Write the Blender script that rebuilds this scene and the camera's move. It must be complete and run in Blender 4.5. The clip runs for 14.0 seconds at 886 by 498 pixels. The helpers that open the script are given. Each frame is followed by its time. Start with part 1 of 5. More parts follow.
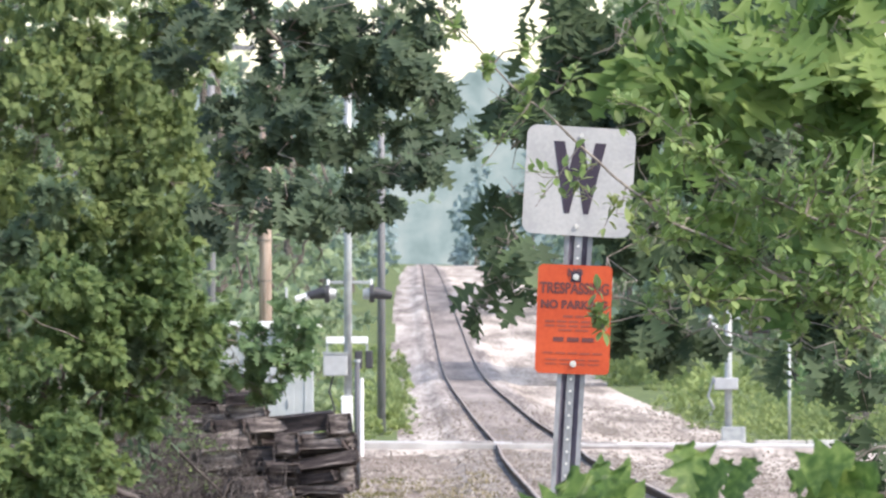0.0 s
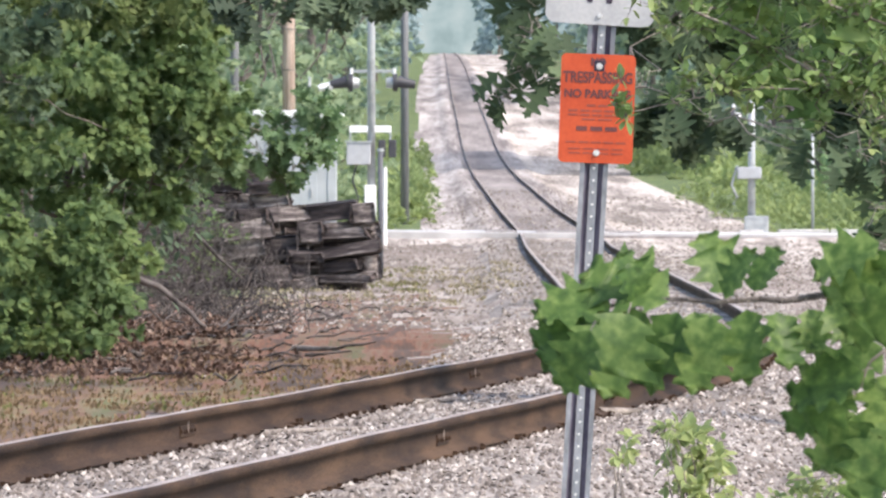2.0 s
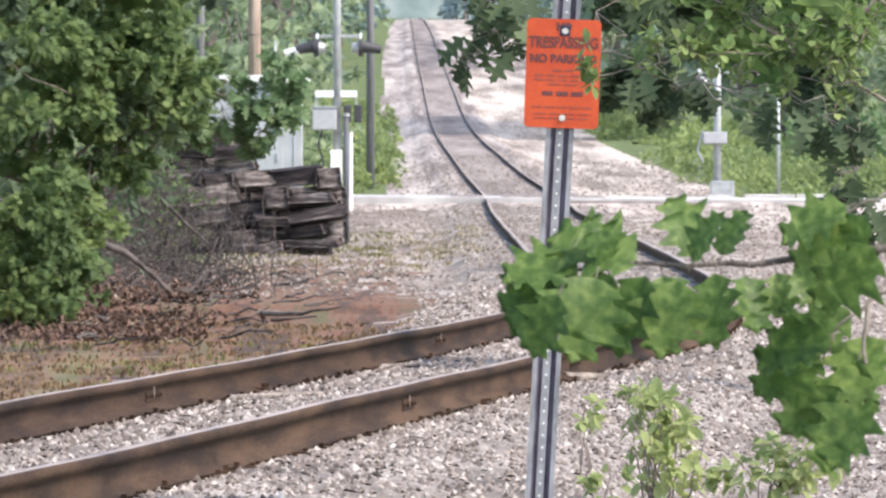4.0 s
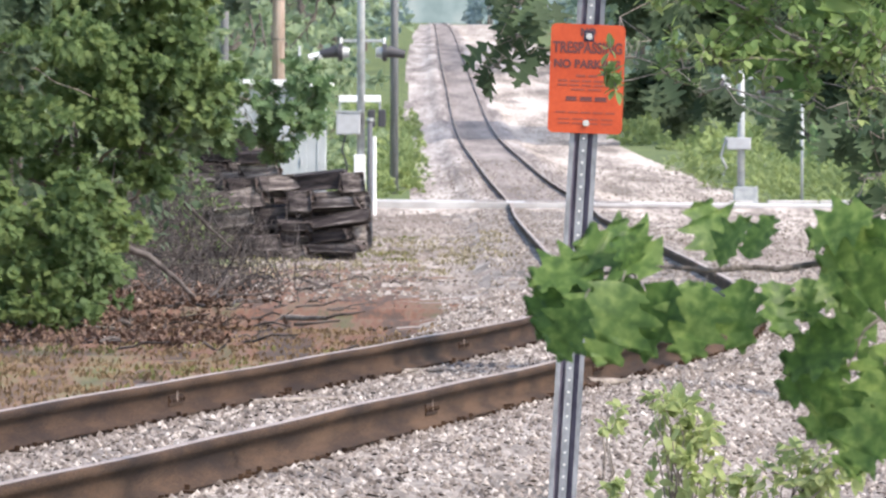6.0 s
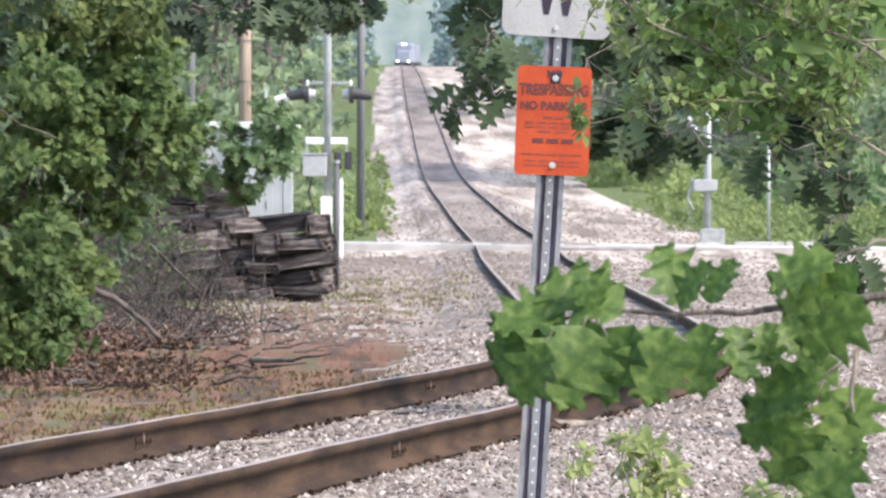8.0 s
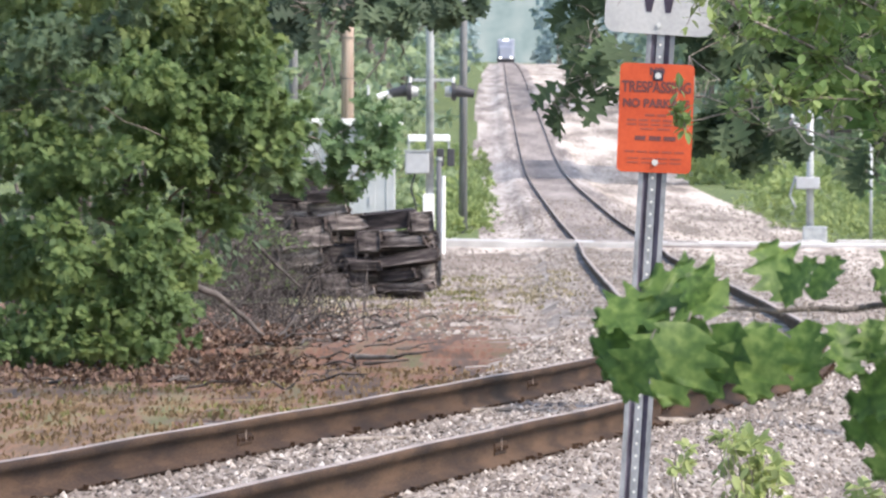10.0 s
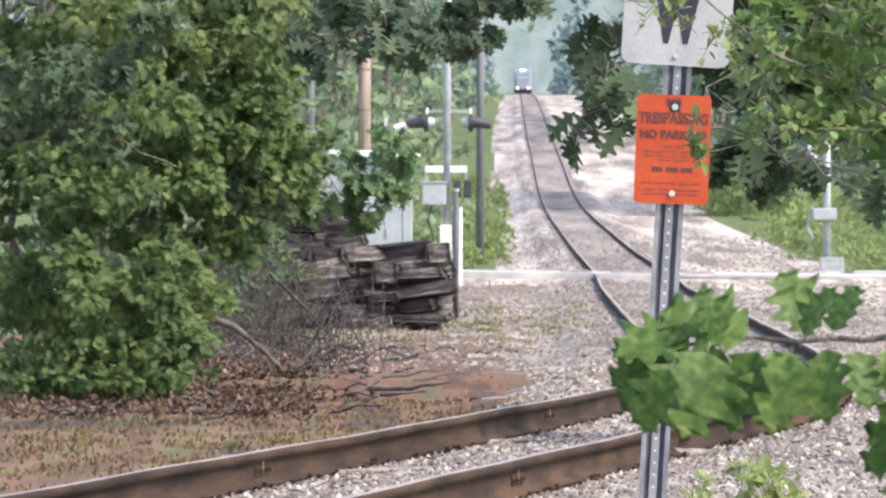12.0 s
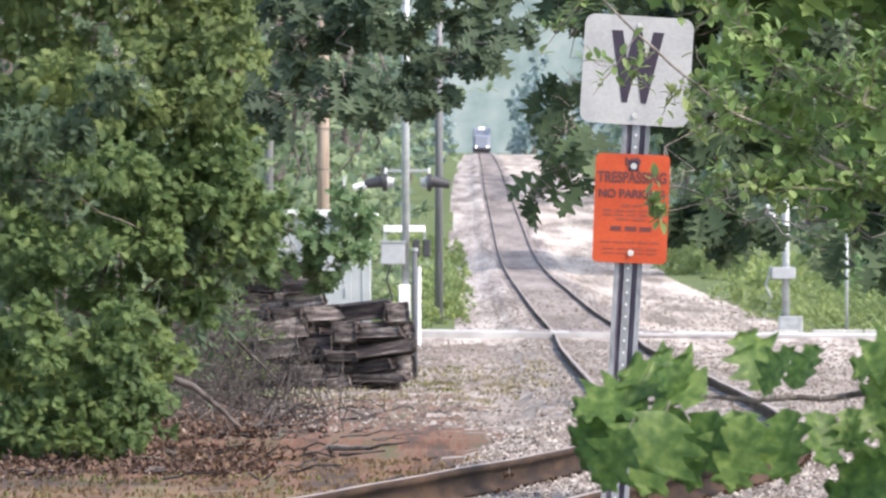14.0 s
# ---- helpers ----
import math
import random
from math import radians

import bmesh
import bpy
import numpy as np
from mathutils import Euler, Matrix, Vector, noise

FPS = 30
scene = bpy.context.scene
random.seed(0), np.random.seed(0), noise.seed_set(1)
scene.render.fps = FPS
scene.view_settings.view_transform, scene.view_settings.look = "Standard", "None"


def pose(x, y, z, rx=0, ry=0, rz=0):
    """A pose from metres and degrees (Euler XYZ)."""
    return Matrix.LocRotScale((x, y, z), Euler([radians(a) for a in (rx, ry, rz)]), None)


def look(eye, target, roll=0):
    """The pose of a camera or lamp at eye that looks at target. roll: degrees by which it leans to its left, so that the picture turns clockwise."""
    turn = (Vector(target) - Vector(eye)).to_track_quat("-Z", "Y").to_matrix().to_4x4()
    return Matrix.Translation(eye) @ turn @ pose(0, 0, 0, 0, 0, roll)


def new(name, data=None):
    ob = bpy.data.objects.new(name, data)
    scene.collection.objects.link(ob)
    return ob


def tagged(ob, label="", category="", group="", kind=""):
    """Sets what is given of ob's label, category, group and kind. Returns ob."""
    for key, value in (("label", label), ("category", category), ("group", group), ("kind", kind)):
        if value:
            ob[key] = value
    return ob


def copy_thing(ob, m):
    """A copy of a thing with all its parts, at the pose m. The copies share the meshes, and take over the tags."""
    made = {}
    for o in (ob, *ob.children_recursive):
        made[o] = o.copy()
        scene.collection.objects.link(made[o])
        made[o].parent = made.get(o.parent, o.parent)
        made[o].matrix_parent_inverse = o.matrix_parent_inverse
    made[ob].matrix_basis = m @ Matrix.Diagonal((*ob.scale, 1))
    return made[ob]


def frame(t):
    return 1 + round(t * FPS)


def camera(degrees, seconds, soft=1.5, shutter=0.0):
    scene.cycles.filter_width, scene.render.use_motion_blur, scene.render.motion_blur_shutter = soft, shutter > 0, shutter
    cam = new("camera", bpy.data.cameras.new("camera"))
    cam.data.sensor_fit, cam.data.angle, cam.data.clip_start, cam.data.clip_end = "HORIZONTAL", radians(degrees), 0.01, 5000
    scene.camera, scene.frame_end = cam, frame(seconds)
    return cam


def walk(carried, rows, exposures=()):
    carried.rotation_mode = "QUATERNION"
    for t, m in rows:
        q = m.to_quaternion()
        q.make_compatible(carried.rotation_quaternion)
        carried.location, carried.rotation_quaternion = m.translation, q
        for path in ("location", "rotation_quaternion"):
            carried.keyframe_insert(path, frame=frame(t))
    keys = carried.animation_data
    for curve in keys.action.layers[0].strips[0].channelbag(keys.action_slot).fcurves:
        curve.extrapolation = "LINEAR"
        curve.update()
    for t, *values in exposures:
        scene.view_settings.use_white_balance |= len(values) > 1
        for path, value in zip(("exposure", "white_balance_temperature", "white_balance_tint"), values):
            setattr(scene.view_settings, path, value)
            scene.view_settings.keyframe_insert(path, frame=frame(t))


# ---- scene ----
# ---- camera: a long lens on a tripod that only pans, tilts and leans a little ----
cam = camera(3.742, 14.0, soft=2.4)
cam.data.dof.use_dof, cam.data.dof.focus_distance, cam.data.dof.aperture_fstop = True, 60.0, 58.0
EYE = (0, 0, 1.22)
AIM = [
    (0, -0.1511, 0.5873, -0.089),
    (0.3, -0.0191, 0.3562, -0.117),
    (0.5, 0.0765, 0.3789, -0.136),
    (0.7, 0.0215, 0.3108, -0.064),
    (0.8, 0.0375, 0.2831, -0.028),
    (1, -0.0365, 0.2581, 0.044),
    (1.2, -0.0668, 0.0100, 0.038),
    (1.5, -0.1327, -0.0272, 0.030),
    (2, -0.0516, -0.3037, -0.060),
    (2.5, 0.0117, -0.3981, -0.029),
    (3, -0.0668, -0.4202, 0.000),
    (3.2, -0.1956, -0.4328, -0.087),
    (5.3, -0.0572, -0.4577, 0.088),
    (5.5, -0.0491, -0.3676, 0.148),
    (6, -0.0972, -0.4313, 0.102),
    (6.5, -0.1280, -0.4413, 0.172),
    (7, -0.2648, -0.3516, 0.211),
    (7.2, -0.2976, -0.2696, 0.037),
    (9.3, -0.1137, -0.2483, 0.133),
    (9.5, 0.0018, -0.2907, 0.054),
    (10, 0.1941, -0.2662, 0.143),
    (10.5, 0.0300, 0.1921, 0.149),
    (11, -0.0052, 0.1672, 0.174),
    (11.5, 0.0637, -0.1764, 0.184),
    (12, 0.2664, -0.1339, 0.099),
    (12.5, 0.1345, -0.0695, 0.185),
    (13, 0.0920, -0.1274, 0.132),
    (13.5, 0.0955, -0.0809, 0.257),
    (14, 0.0925, 0.1174, 0.036),
]
walk(cam, [(t, pose(*EYE, 90 + pitch, 0, yaw) @ pose(0, 0, 0, 0, 0, lean)) for t, yaw, pitch, lean in AIM],
     exposures=[(0, 1.47, 7050, 14), (14, 1.47, 7050, 14)])

# ---- light: hazy high summer sun from the right, thin bright sky ----
SUN_ELEVATION, SUN_AZIMUTH = radians(48), radians(122)   # azimuth from +y towards +x
world = bpy.data.worlds.new("sky")
scene.world = world
world.use_nodes = True
wn = world.node_tree.nodes
sky = wn.new("ShaderNodeTexSky")
sky.sky_type, sky.sun_disc = "NISHITA", False
sky.sun_elevation, sky.sun_rotation = SUN_ELEVATION, SUN_AZIMUTH
sky.dust_density, sky.air_density, sky.ozone_density = 1.2, 1.0, 1.0
wn["Background"].inputs["Strength"].default_value = 0.15
world.node_tree.links.new(sky.outputs[0], wn["Background"].inputs[0])
sun = new("sun", bpy.data.lights.new("sun", "SUN"))
sun.data.energy, sun.data.angle, sun.data.color = 2.0, radians(6.0), (1.0, 0.95, 0.88)
way = Vector((math.sin(SUN_AZIMUTH) * math.cos(SUN_ELEVATION), math.cos(SUN_AZIMUTH) * math.cos(SUN_ELEVATION), math.sin(SUN_ELEVATION)))
sun.matrix_world = look(way * 50, (0, 0, 0))


# ---- materials ----
def nodes_of(name):
    m = bpy.data.materials.new(name)
    m.use_nodes = True
    nt = m.node_tree
    return m, nt.nodes, nt.links, nt.nodes["Principled BSDF"]


def ramp(nodes, stops):
    r = nodes.new("ShaderNodeValToRGB")
    while len(r.color_ramp.elements) < len(stops):
        r.color_ramp.elements.new(0.5)
    for e, (p, c) in zip(r.color_ramp.elements, stops):
        e.position, e.color = p, (*c, 1)
    return r


def surface(name, stops, scale=5.0, rough=0.8, metal=0.0, bump=0.3, stretch=(1, 1, 1), fine=60.0, detail=6.0, spread=0.0, coat=0.0, contrast=2.0, gloss=0.3):
    """A material with two scales of noise in colour and relief; spread: variation from piece to piece."""
    m, n, l, p = nodes_of(name)
    co = n.new("ShaderNodeTexCoord")
    mp = n.new("ShaderNodeMapping")
    mp.inputs["Scale"].default_value = stretch
    l.new(co.outputs["Object"], mp.inputs[0])
    big, small = n.new("ShaderNodeTexNoise"), n.new("ShaderNodeTexNoise")
    big.inputs["Scale"].default_value, big.inputs["Detail"].default_value = scale, detail
    small.inputs["Scale"].default_value, small.inputs["Detail"].default_value = fine, 3
    l.new(mp.outputs[0], big.inputs[0]), l.new(mp.outputs[0], small.inputs[0])
    mix = n.new("ShaderNodeMath")
    mix.operation = "MULTIPLY_ADD"
    mix.inputs[1].default_value = 0.35
    sub = n.new("ShaderNodeMath")
    sub.operation = "MULTIPLY"
    sub.inputs[1].default_value = 0.65
    l.new(big.outputs[0], sub.inputs[0]), l.new(small.outputs[0], mix.inputs[0]), l.new(sub.outputs[0], mix.inputs[2])
    wide = n.new("ShaderNodeMath")
    wide.operation = "MULTIPLY_ADD"
    wide.inputs[1].default_value, wide.inputs[2].default_value = contrast, 0.5 - 0.5 * contrast
    l.new(mix.outputs[0], wide.inputs[0])
    last = wide.outputs[0]
    if spread:
        info, geo, add = n.new("ShaderNodeObjectInfo"), n.new("ShaderNodeNewGeometry"), n.new("ShaderNodeMath")
        both = n.new("ShaderNodeMath")
        l.new(info.outputs["Random"], both.inputs[0]), l.new(geo.outputs["Random Per Island"], both.inputs[1])
        add.operation = "MULTIPLY_ADD"
        add.inputs[1].default_value = spread
        l.new(both.outputs[0], add.inputs[0])
        off = n.new("ShaderNodeMath")
        off.operation = "SUBTRACT"
        off.inputs[1].default_value = spread
        l.new(last, off.inputs[0]), l.new(off.outputs[0], add.inputs[2])
        last = add.outputs[0]
    r = ramp(n, stops)
    l.new(last, r.inputs[0]), l.new(r.outputs[0], p.inputs["Base Color"])
    p.inputs["Roughness"].default_value, p.inputs["Metallic"].default_value = rough, metal
    p.inputs["Coat Weight"].default_value, p.inputs["Specular IOR Level"].default_value = coat, gloss
    if bump:
        b = n.new("ShaderNodeBump")
        b.inputs["Strength"].default_value, b.inputs["Distance"].default_value = bump, 0.02
        l.new(last, b.inputs["Height"]), l.new(b.outputs[0], p.inputs["Normal"])
    return m


def leaf_material(name, dark, mid, light, rough=0.45, through_light=0.35, patch=0.8):
    """Leaves that differ one from the next, in patches, and let some light through."""
    m, n, l, p = nodes_of(name)
    geo, info, co = n.new("ShaderNodeNewGeometry"), n.new("ShaderNodeObjectInfo"), n.new("ShaderNodeTexCoord")
    no = n.new("ShaderNodeTexNoise")
    no.inputs["Scale"].default_value = patch
    l.new(co.outputs["Object"], no.inputs[0])
    a, b = n.new("ShaderNodeMath"), n.new("ShaderNodeMath")
    a.operation = b.operation = "MULTIPLY_ADD"
    a.inputs[1].default_value, b.inputs[1].default_value, b.inputs[2].default_value = 0.36, 1.5, -0.42
    both, frac = n.new("ShaderNodeMath"), n.new("ShaderNodeMath")
    frac.operation = "FRACT"
    l.new(geo.outputs["Random Per Island"], both.inputs[0]), l.new(info.outputs["Random"], both.inputs[1])
    l.new(both.outputs[0], frac.inputs[0])
    l.new(no.outputs[0], b.inputs[0]), l.new(frac.outputs[0], a.inputs[0]), l.new(b.outputs[0], a.inputs[2])
    r = ramp(n, [(0.0, dark), (0.5, mid), (1.0, light)])
    l.new(a.outputs[0], r.inputs[0]), l.new(r.outputs[0], p.inputs["Base Color"])
    p.inputs["Roughness"].default_value, p.inputs["Specular IOR Level"].default_value = rough, 0.35
    tr, mx = n.new("ShaderNodeBsdfTranslucent"), n.new("ShaderNodeMixShader")
    l.new(r.outputs[0], tr.inputs[0])
    mx.inputs[0].default_value = through_light
    l.new(p.outputs[0], mx.inputs[1]), l.new(tr.outputs[0], mx.inputs[2])
    l.new(mx.outputs[0], n["Material Output"].inputs[0])
    return m


def plain(name, colour, rough=0.5, metal=0.0, wear=0.12, scale=8.0, bump=0.05, coat=0.0):
    lo = tuple(c * (1 - wear) for c in colour)
    hi = tuple(min(1, c * (1 + wear)) for c in colour)
    return surface(name, [(0.3, lo), (0.7, hi)], scale, rough, metal, bump, coat=coat, contrast=1.2, gloss=0.5)


M = {
    "ballast": surface("ballast", [(0.2, (0.06, 0.051, 0.044)), (0.45, (0.165, 0.141, 0.123)), (0.6, (0.25, 0.219, 0.193)), (0.8, (0.42, 0.377, 0.34))], 1.5, 0.9, 0, 0.8, stretch=(1, 0.2, 1), fine=22),
    "stone": surface("stone", [(0.08, (0.048, 0.039, 0.034)), (0.40, (0.145, 0.121, 0.106)), (0.68, (0.255, 0.222, 0.198)), (0.96, (0.54, 0.50, 0.455))], 9, 0.9, 0, 0.2, spread=0.55),
    "soil_stone": surface("soil_stone", [(0.08, (0.045, 0.036, 0.030)), (0.42, (0.105, 0.086, 0.072)), (0.74, (0.175, 0.148, 0.126)), (0.99, (0.36, 0.325, 0.29))], 9, 0.9, 0, 0.2, spread=0.5),
    "gravel": surface("gravel", [(0.22, (0.155, 0.128, 0.106)), (0.38, (0.25, 0.21, 0.181)), (0.55, (0.38, 0.327, 0.282)), (0.8, (0.52, 0.462, 0.408))], 0.8, 0.95, 0, 0.7, stretch=(1, 0.03, 1), fine=7, contrast=2.8),
    "rust_rail": surface("rust_rail", [(0.25, (0.020, 0.0125, 0.010)), (0.5, (0.047, 0.028, 0.0185)), (0.75, (0.088, 0.053, 0.033))], 3, 0.85, 0.0, 0.2, stretch=(1, 0.2, 3), gloss=0.12),
    "rail_top": surface("rail_top", [(0.3, (0.22, 0.175, 0.15)), (0.7, (0.36, 0.30, 0.265))], 3, 0.6, 0.08, 0.03, stretch=(1, 0.2, 1)),
    "tie_wood": surface("tie_wood", [(0.10, (0.011, 0.009, 0.011)), (0.42, (0.036, 0.029, 0.030)), (0.68, (0.105, 0.089, 0.086)), (0.95, (0.32, 0.285, 0.27))], 4, 0.92, 0, 0.9, stretch=(0.7, 5, 5), fine=12, spread=0.5),
    "tie_end": surface("tie_end", [(0.3, (0.02, 0.016, 0.016)), (0.7, (0.085, 0.065, 0.06))], 10, 0.95, 0, 0.6, spread=0.1),
    # Paler than asphalt: the low-angle sun glare is put into this colour.
    "asphalt": surface("asphalt", [(0.3, (0.34, 0.33, 0.32)), (0.7, (0.48, 0.47, 0.46))], 2, 0.6, 0, 0.2),
    "asphalt_edge": surface("asphalt_edge", [(0.3, (0.15, 0.13, 0.125)), (0.7, (0.30, 0.27, 0.26))], 4, 0.9, 0, 0.4),
    "road_paint": plain("road_paint", (0.82, 0.80, 0.78), 0.6, wear=0.08),
    "galvanised": surface("galvanised", [(0.3, (0.19, 0.20, 0.215)), (0.7, (0.34, 0.35, 0.37))], 14, 0.5, 0.55, 0.08, stretch=(1, 1, 0.4)),
    "sign_white": surface("sign_white", [(0.3, (0.33, 0.335, 0.34)), (0.7, (0.415, 0.415, 0.415))], 6, 0.42, 0, 0.02),
    "sign_orange": surface("sign_orange", [(0.3, (0.40, 0.056, 0.020)), (0.7, (0.49, 0.078, 0.027))], 6, 0.45, 0, 0.02),
    "print_black": plain("print_black", (0.026, 0.017, 0.034), 0.5),
    "print_maroon": plain("print_maroon", (0.11, 0.030, 0.028), 0.5),
    # Groove shade and reflection of the post are put into this zinc colour.
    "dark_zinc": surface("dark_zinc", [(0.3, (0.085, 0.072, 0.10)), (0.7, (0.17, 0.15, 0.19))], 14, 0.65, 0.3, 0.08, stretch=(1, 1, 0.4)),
    "print_faded": plain("print_faded", (0.24, 0.05, 0.03), 0.5),
    "bolt_steel": plain("bolt_steel", (0.72, 0.70, 0.68), 0.35, 0.8),
    "bark": surface("bark", [(0.3, (0.06, 0.05, 0.045)), (0.7, (0.19, 0.165, 0.15))], 8, 0.95, 0, 0.8, stretch=(3, 3, 0.6)),
    "twig": surface("twig", [(0.3, (0.125, 0.105, 0.09)), (0.7, (0.29, 0.255, 0.225))], 8, 0.9, 0, 0.3),
    "dead_twig": surface("dead_twig", [(0.3, (0.032, 0.027, 0.025)), (0.7, (0.125, 0.108, 0.10))], 8, 0.95, 0, 0.3, spread=0.2),
    "dead_leaf": surface("dead_leaf", [(0.1, (0.040, 0.029, 0.024)), (0.45, (0.112, 0.068, 0.050)), (0.76, (0.21, 0.145, 0.112)), (0.97, (0.52, 0.46, 0.42))], 5, 0.9, 0, 0.1, spread=0.5),
    "pole_wood": surface("pole_wood", [(0.3, (0.30, 0.22, 0.18)), (0.7, (0.48, 0.38, 0.32))], 3, 0.9, 0, 0.4, stretch=(6, 6, 0.3)),
    # Grey wood, lightened further: haze over the far pole is in this colour.
    "grey_pole_wood": surface("grey_pole_wood", [(0.3, (0.15, 0.155, 0.165)), (0.7, (0.27, 0.27, 0.285))], 3, 0.9, 0, 0.4, stretch=(6, 6, 0.3)),
    "cabinet_paint": surface("cabinet_paint", [(0.3, (0.30, 0.325, 0.34)), (0.7, (0.38, 0.405, 0.42))], 2, 0.5, 0.1, 0.05),
    "white_paint": plain("white_paint", (0.72, 0.73, 0.74), 0.4),
    "post_grey": plain("post_grey", (0.085, 0.088, 0.10), 0.7),
    "grey_paint": plain("grey_paint", (0.36, 0.37, 0.39), 0.5),
    "dark_paint": plain("dark_paint", (0.035, 0.035, 0.042), 0.55),
    "pale_metal": surface("pale_metal", [(0.3, (0.28, 0.30, 0.31)), (0.7, (0.40, 0.42, 0.43))], 5, 0.5, 0.3, 0.05),
    "concrete": surface("concrete", [(0.3, (0.38, 0.37, 0.36)), (0.7, (0.54, 0.53, 0.52))], 4, 0.9, 0, 0.3),
    "car_white": plain("car_white", (0.50, 0.485, 0.53), 0.3, wear=0.02, coat=0.6, bump=0.0),
    "car_dark": plain("car_dark", (0.018, 0.018, 0.020), 0.5),
    "tyre": plain("tyre", (0.03, 0.03, 0.032), 0.85),
    "alloy": plain("alloy", (0.62, 0.63, 0.65), 0.3, 0.7),
    "lamp_red": plain("lamp_red", (0.55, 0.03, 0.03), 0.2),
    "lamp_clear": plain("lamp_clear", (0.70, 0.72, 0.75), 0.15),
    # Distance haze is put into both body colours of the locomotive.
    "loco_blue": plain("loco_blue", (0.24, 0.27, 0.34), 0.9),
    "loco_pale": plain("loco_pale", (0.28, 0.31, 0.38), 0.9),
    "leaf_near": leaf_material("leaf_near", (0.024, 0.062, 0.016), (0.082, 0.155, 0.037), (0.22, 0.315, 0.09), 0.5, 0.5, 6.0),
    "leaf_front": leaf_material("leaf_front", (0.055, 0.112, 0.030), (0.115, 0.20, 0.055), (0.25, 0.345, 0.105), 0.55, 0.5, 3.0),
    "leaf_oak": leaf_material("leaf_oak", (0.06, 0.115, 0.058), (0.12, 0.20, 0.088), (0.19, 0.285, 0.115), 0.5, 0.38, 0.9),
    "leaf_shrub": leaf_material("leaf_shrub", (0.105, 0.172, 0.066), (0.185, 0.285, 0.10), (0.34, 0.395, 0.17), 0.6, 0.45, 2.0),
    "leaf_pale": leaf_material("leaf_pale", (0.20, 0.255, 0.11), (0.31, 0.38, 0.155), (0.45, 0.49, 0.23), 0.6, 0.5, 2.0),
    "leaf_bush": leaf_material("leaf_bush", (0.056, 0.098, 0.040), (0.116, 0.185, 0.068), (0.225, 0.295, 0.105), 0.7, 0.48, 1.4),
    "leaf_olive": leaf_material("leaf_olive", (0.078, 0.116, 0.048), (0.148, 0.205, 0.076), (0.25, 0.31, 0.118), 0.7, 0.5, 1.2),
    # Shade under the canopy is put into the next three leaf colours.
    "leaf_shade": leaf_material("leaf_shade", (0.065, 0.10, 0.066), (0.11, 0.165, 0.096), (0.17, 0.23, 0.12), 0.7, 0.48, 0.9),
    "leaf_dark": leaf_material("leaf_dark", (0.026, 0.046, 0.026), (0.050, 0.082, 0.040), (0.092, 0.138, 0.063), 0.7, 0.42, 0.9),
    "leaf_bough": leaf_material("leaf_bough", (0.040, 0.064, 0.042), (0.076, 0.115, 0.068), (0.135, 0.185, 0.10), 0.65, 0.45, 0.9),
    # Pale and low in contrast: haze beyond the road is in this leaf colour.
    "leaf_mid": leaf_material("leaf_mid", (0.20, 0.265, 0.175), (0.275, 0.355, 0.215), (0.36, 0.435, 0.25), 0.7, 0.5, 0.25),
    "leaf_weed": leaf_material("leaf_weed", (0.155, 0.215, 0.095), (0.245, 0.31, 0.125), (0.34, 0.405, 0.16), 0.75, 0.45, 0.8),
    # Haze over the woods past 660 m is put into this leaf colour.
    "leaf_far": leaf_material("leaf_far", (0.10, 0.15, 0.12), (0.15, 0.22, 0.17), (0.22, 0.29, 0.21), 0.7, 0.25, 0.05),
    "straw": leaf_material("straw", (0.17, 0.145, 0.085), (0.25, 0.215, 0.135), (0.36, 0.315, 0.215), 0.8, 0.3, 0.6),
    "grass": leaf_material("grass", (0.085, 0.088, 0.034), (0.145, 0.145, 0.052), (0.23, 0.21, 0.085), 0.8, 0.3, 0.8),
    "dry_grass": leaf_material("dry_grass", (0.12, 0.08, 0.045), (0.185, 0.125, 0.07), (0.28, 0.205, 0.125), 0.8, 0.3, 0.8),
}

head_m, hn, hl, hp = nodes_of("headlight_glow")
hp.inputs["Emission Color"].default_value, hp.inputs["Emission Strength"].default_value = (0.9, 0.93, 1.0, 1), 1.6
M["headlight_glow"] = head_m


# ---- building blocks ----
def holder(name, m=None):
    ob = new(name)
    ob.empty_display_size = 0.2
    if m is not None:
        ob.matrix_world = m
    return ob


def smooth_mesh(me, on=True):
    if on:
        me.polygons.foreach_set("use_smooth", [True] * len(me.polygons))


def part(name, bm, material, parent=None, label="", m=None, smooth=False):
    """One bmesh as one mesh object, under a thing or under a part."""
    me = bpy.data.meshes.new(name)
    bm.to_mesh(me)
    bm.free()
    for mat in (material if isinstance(material, (list, tuple)) else [material]):
        me.materials.append(M[mat])
    smooth_mesh(me, smooth)
    ob = new(name, me)
    if parent is not None:
        ob.parent = parent
    if m is not None:
        ob.matrix_basis = m
    return tagged(ob, label)


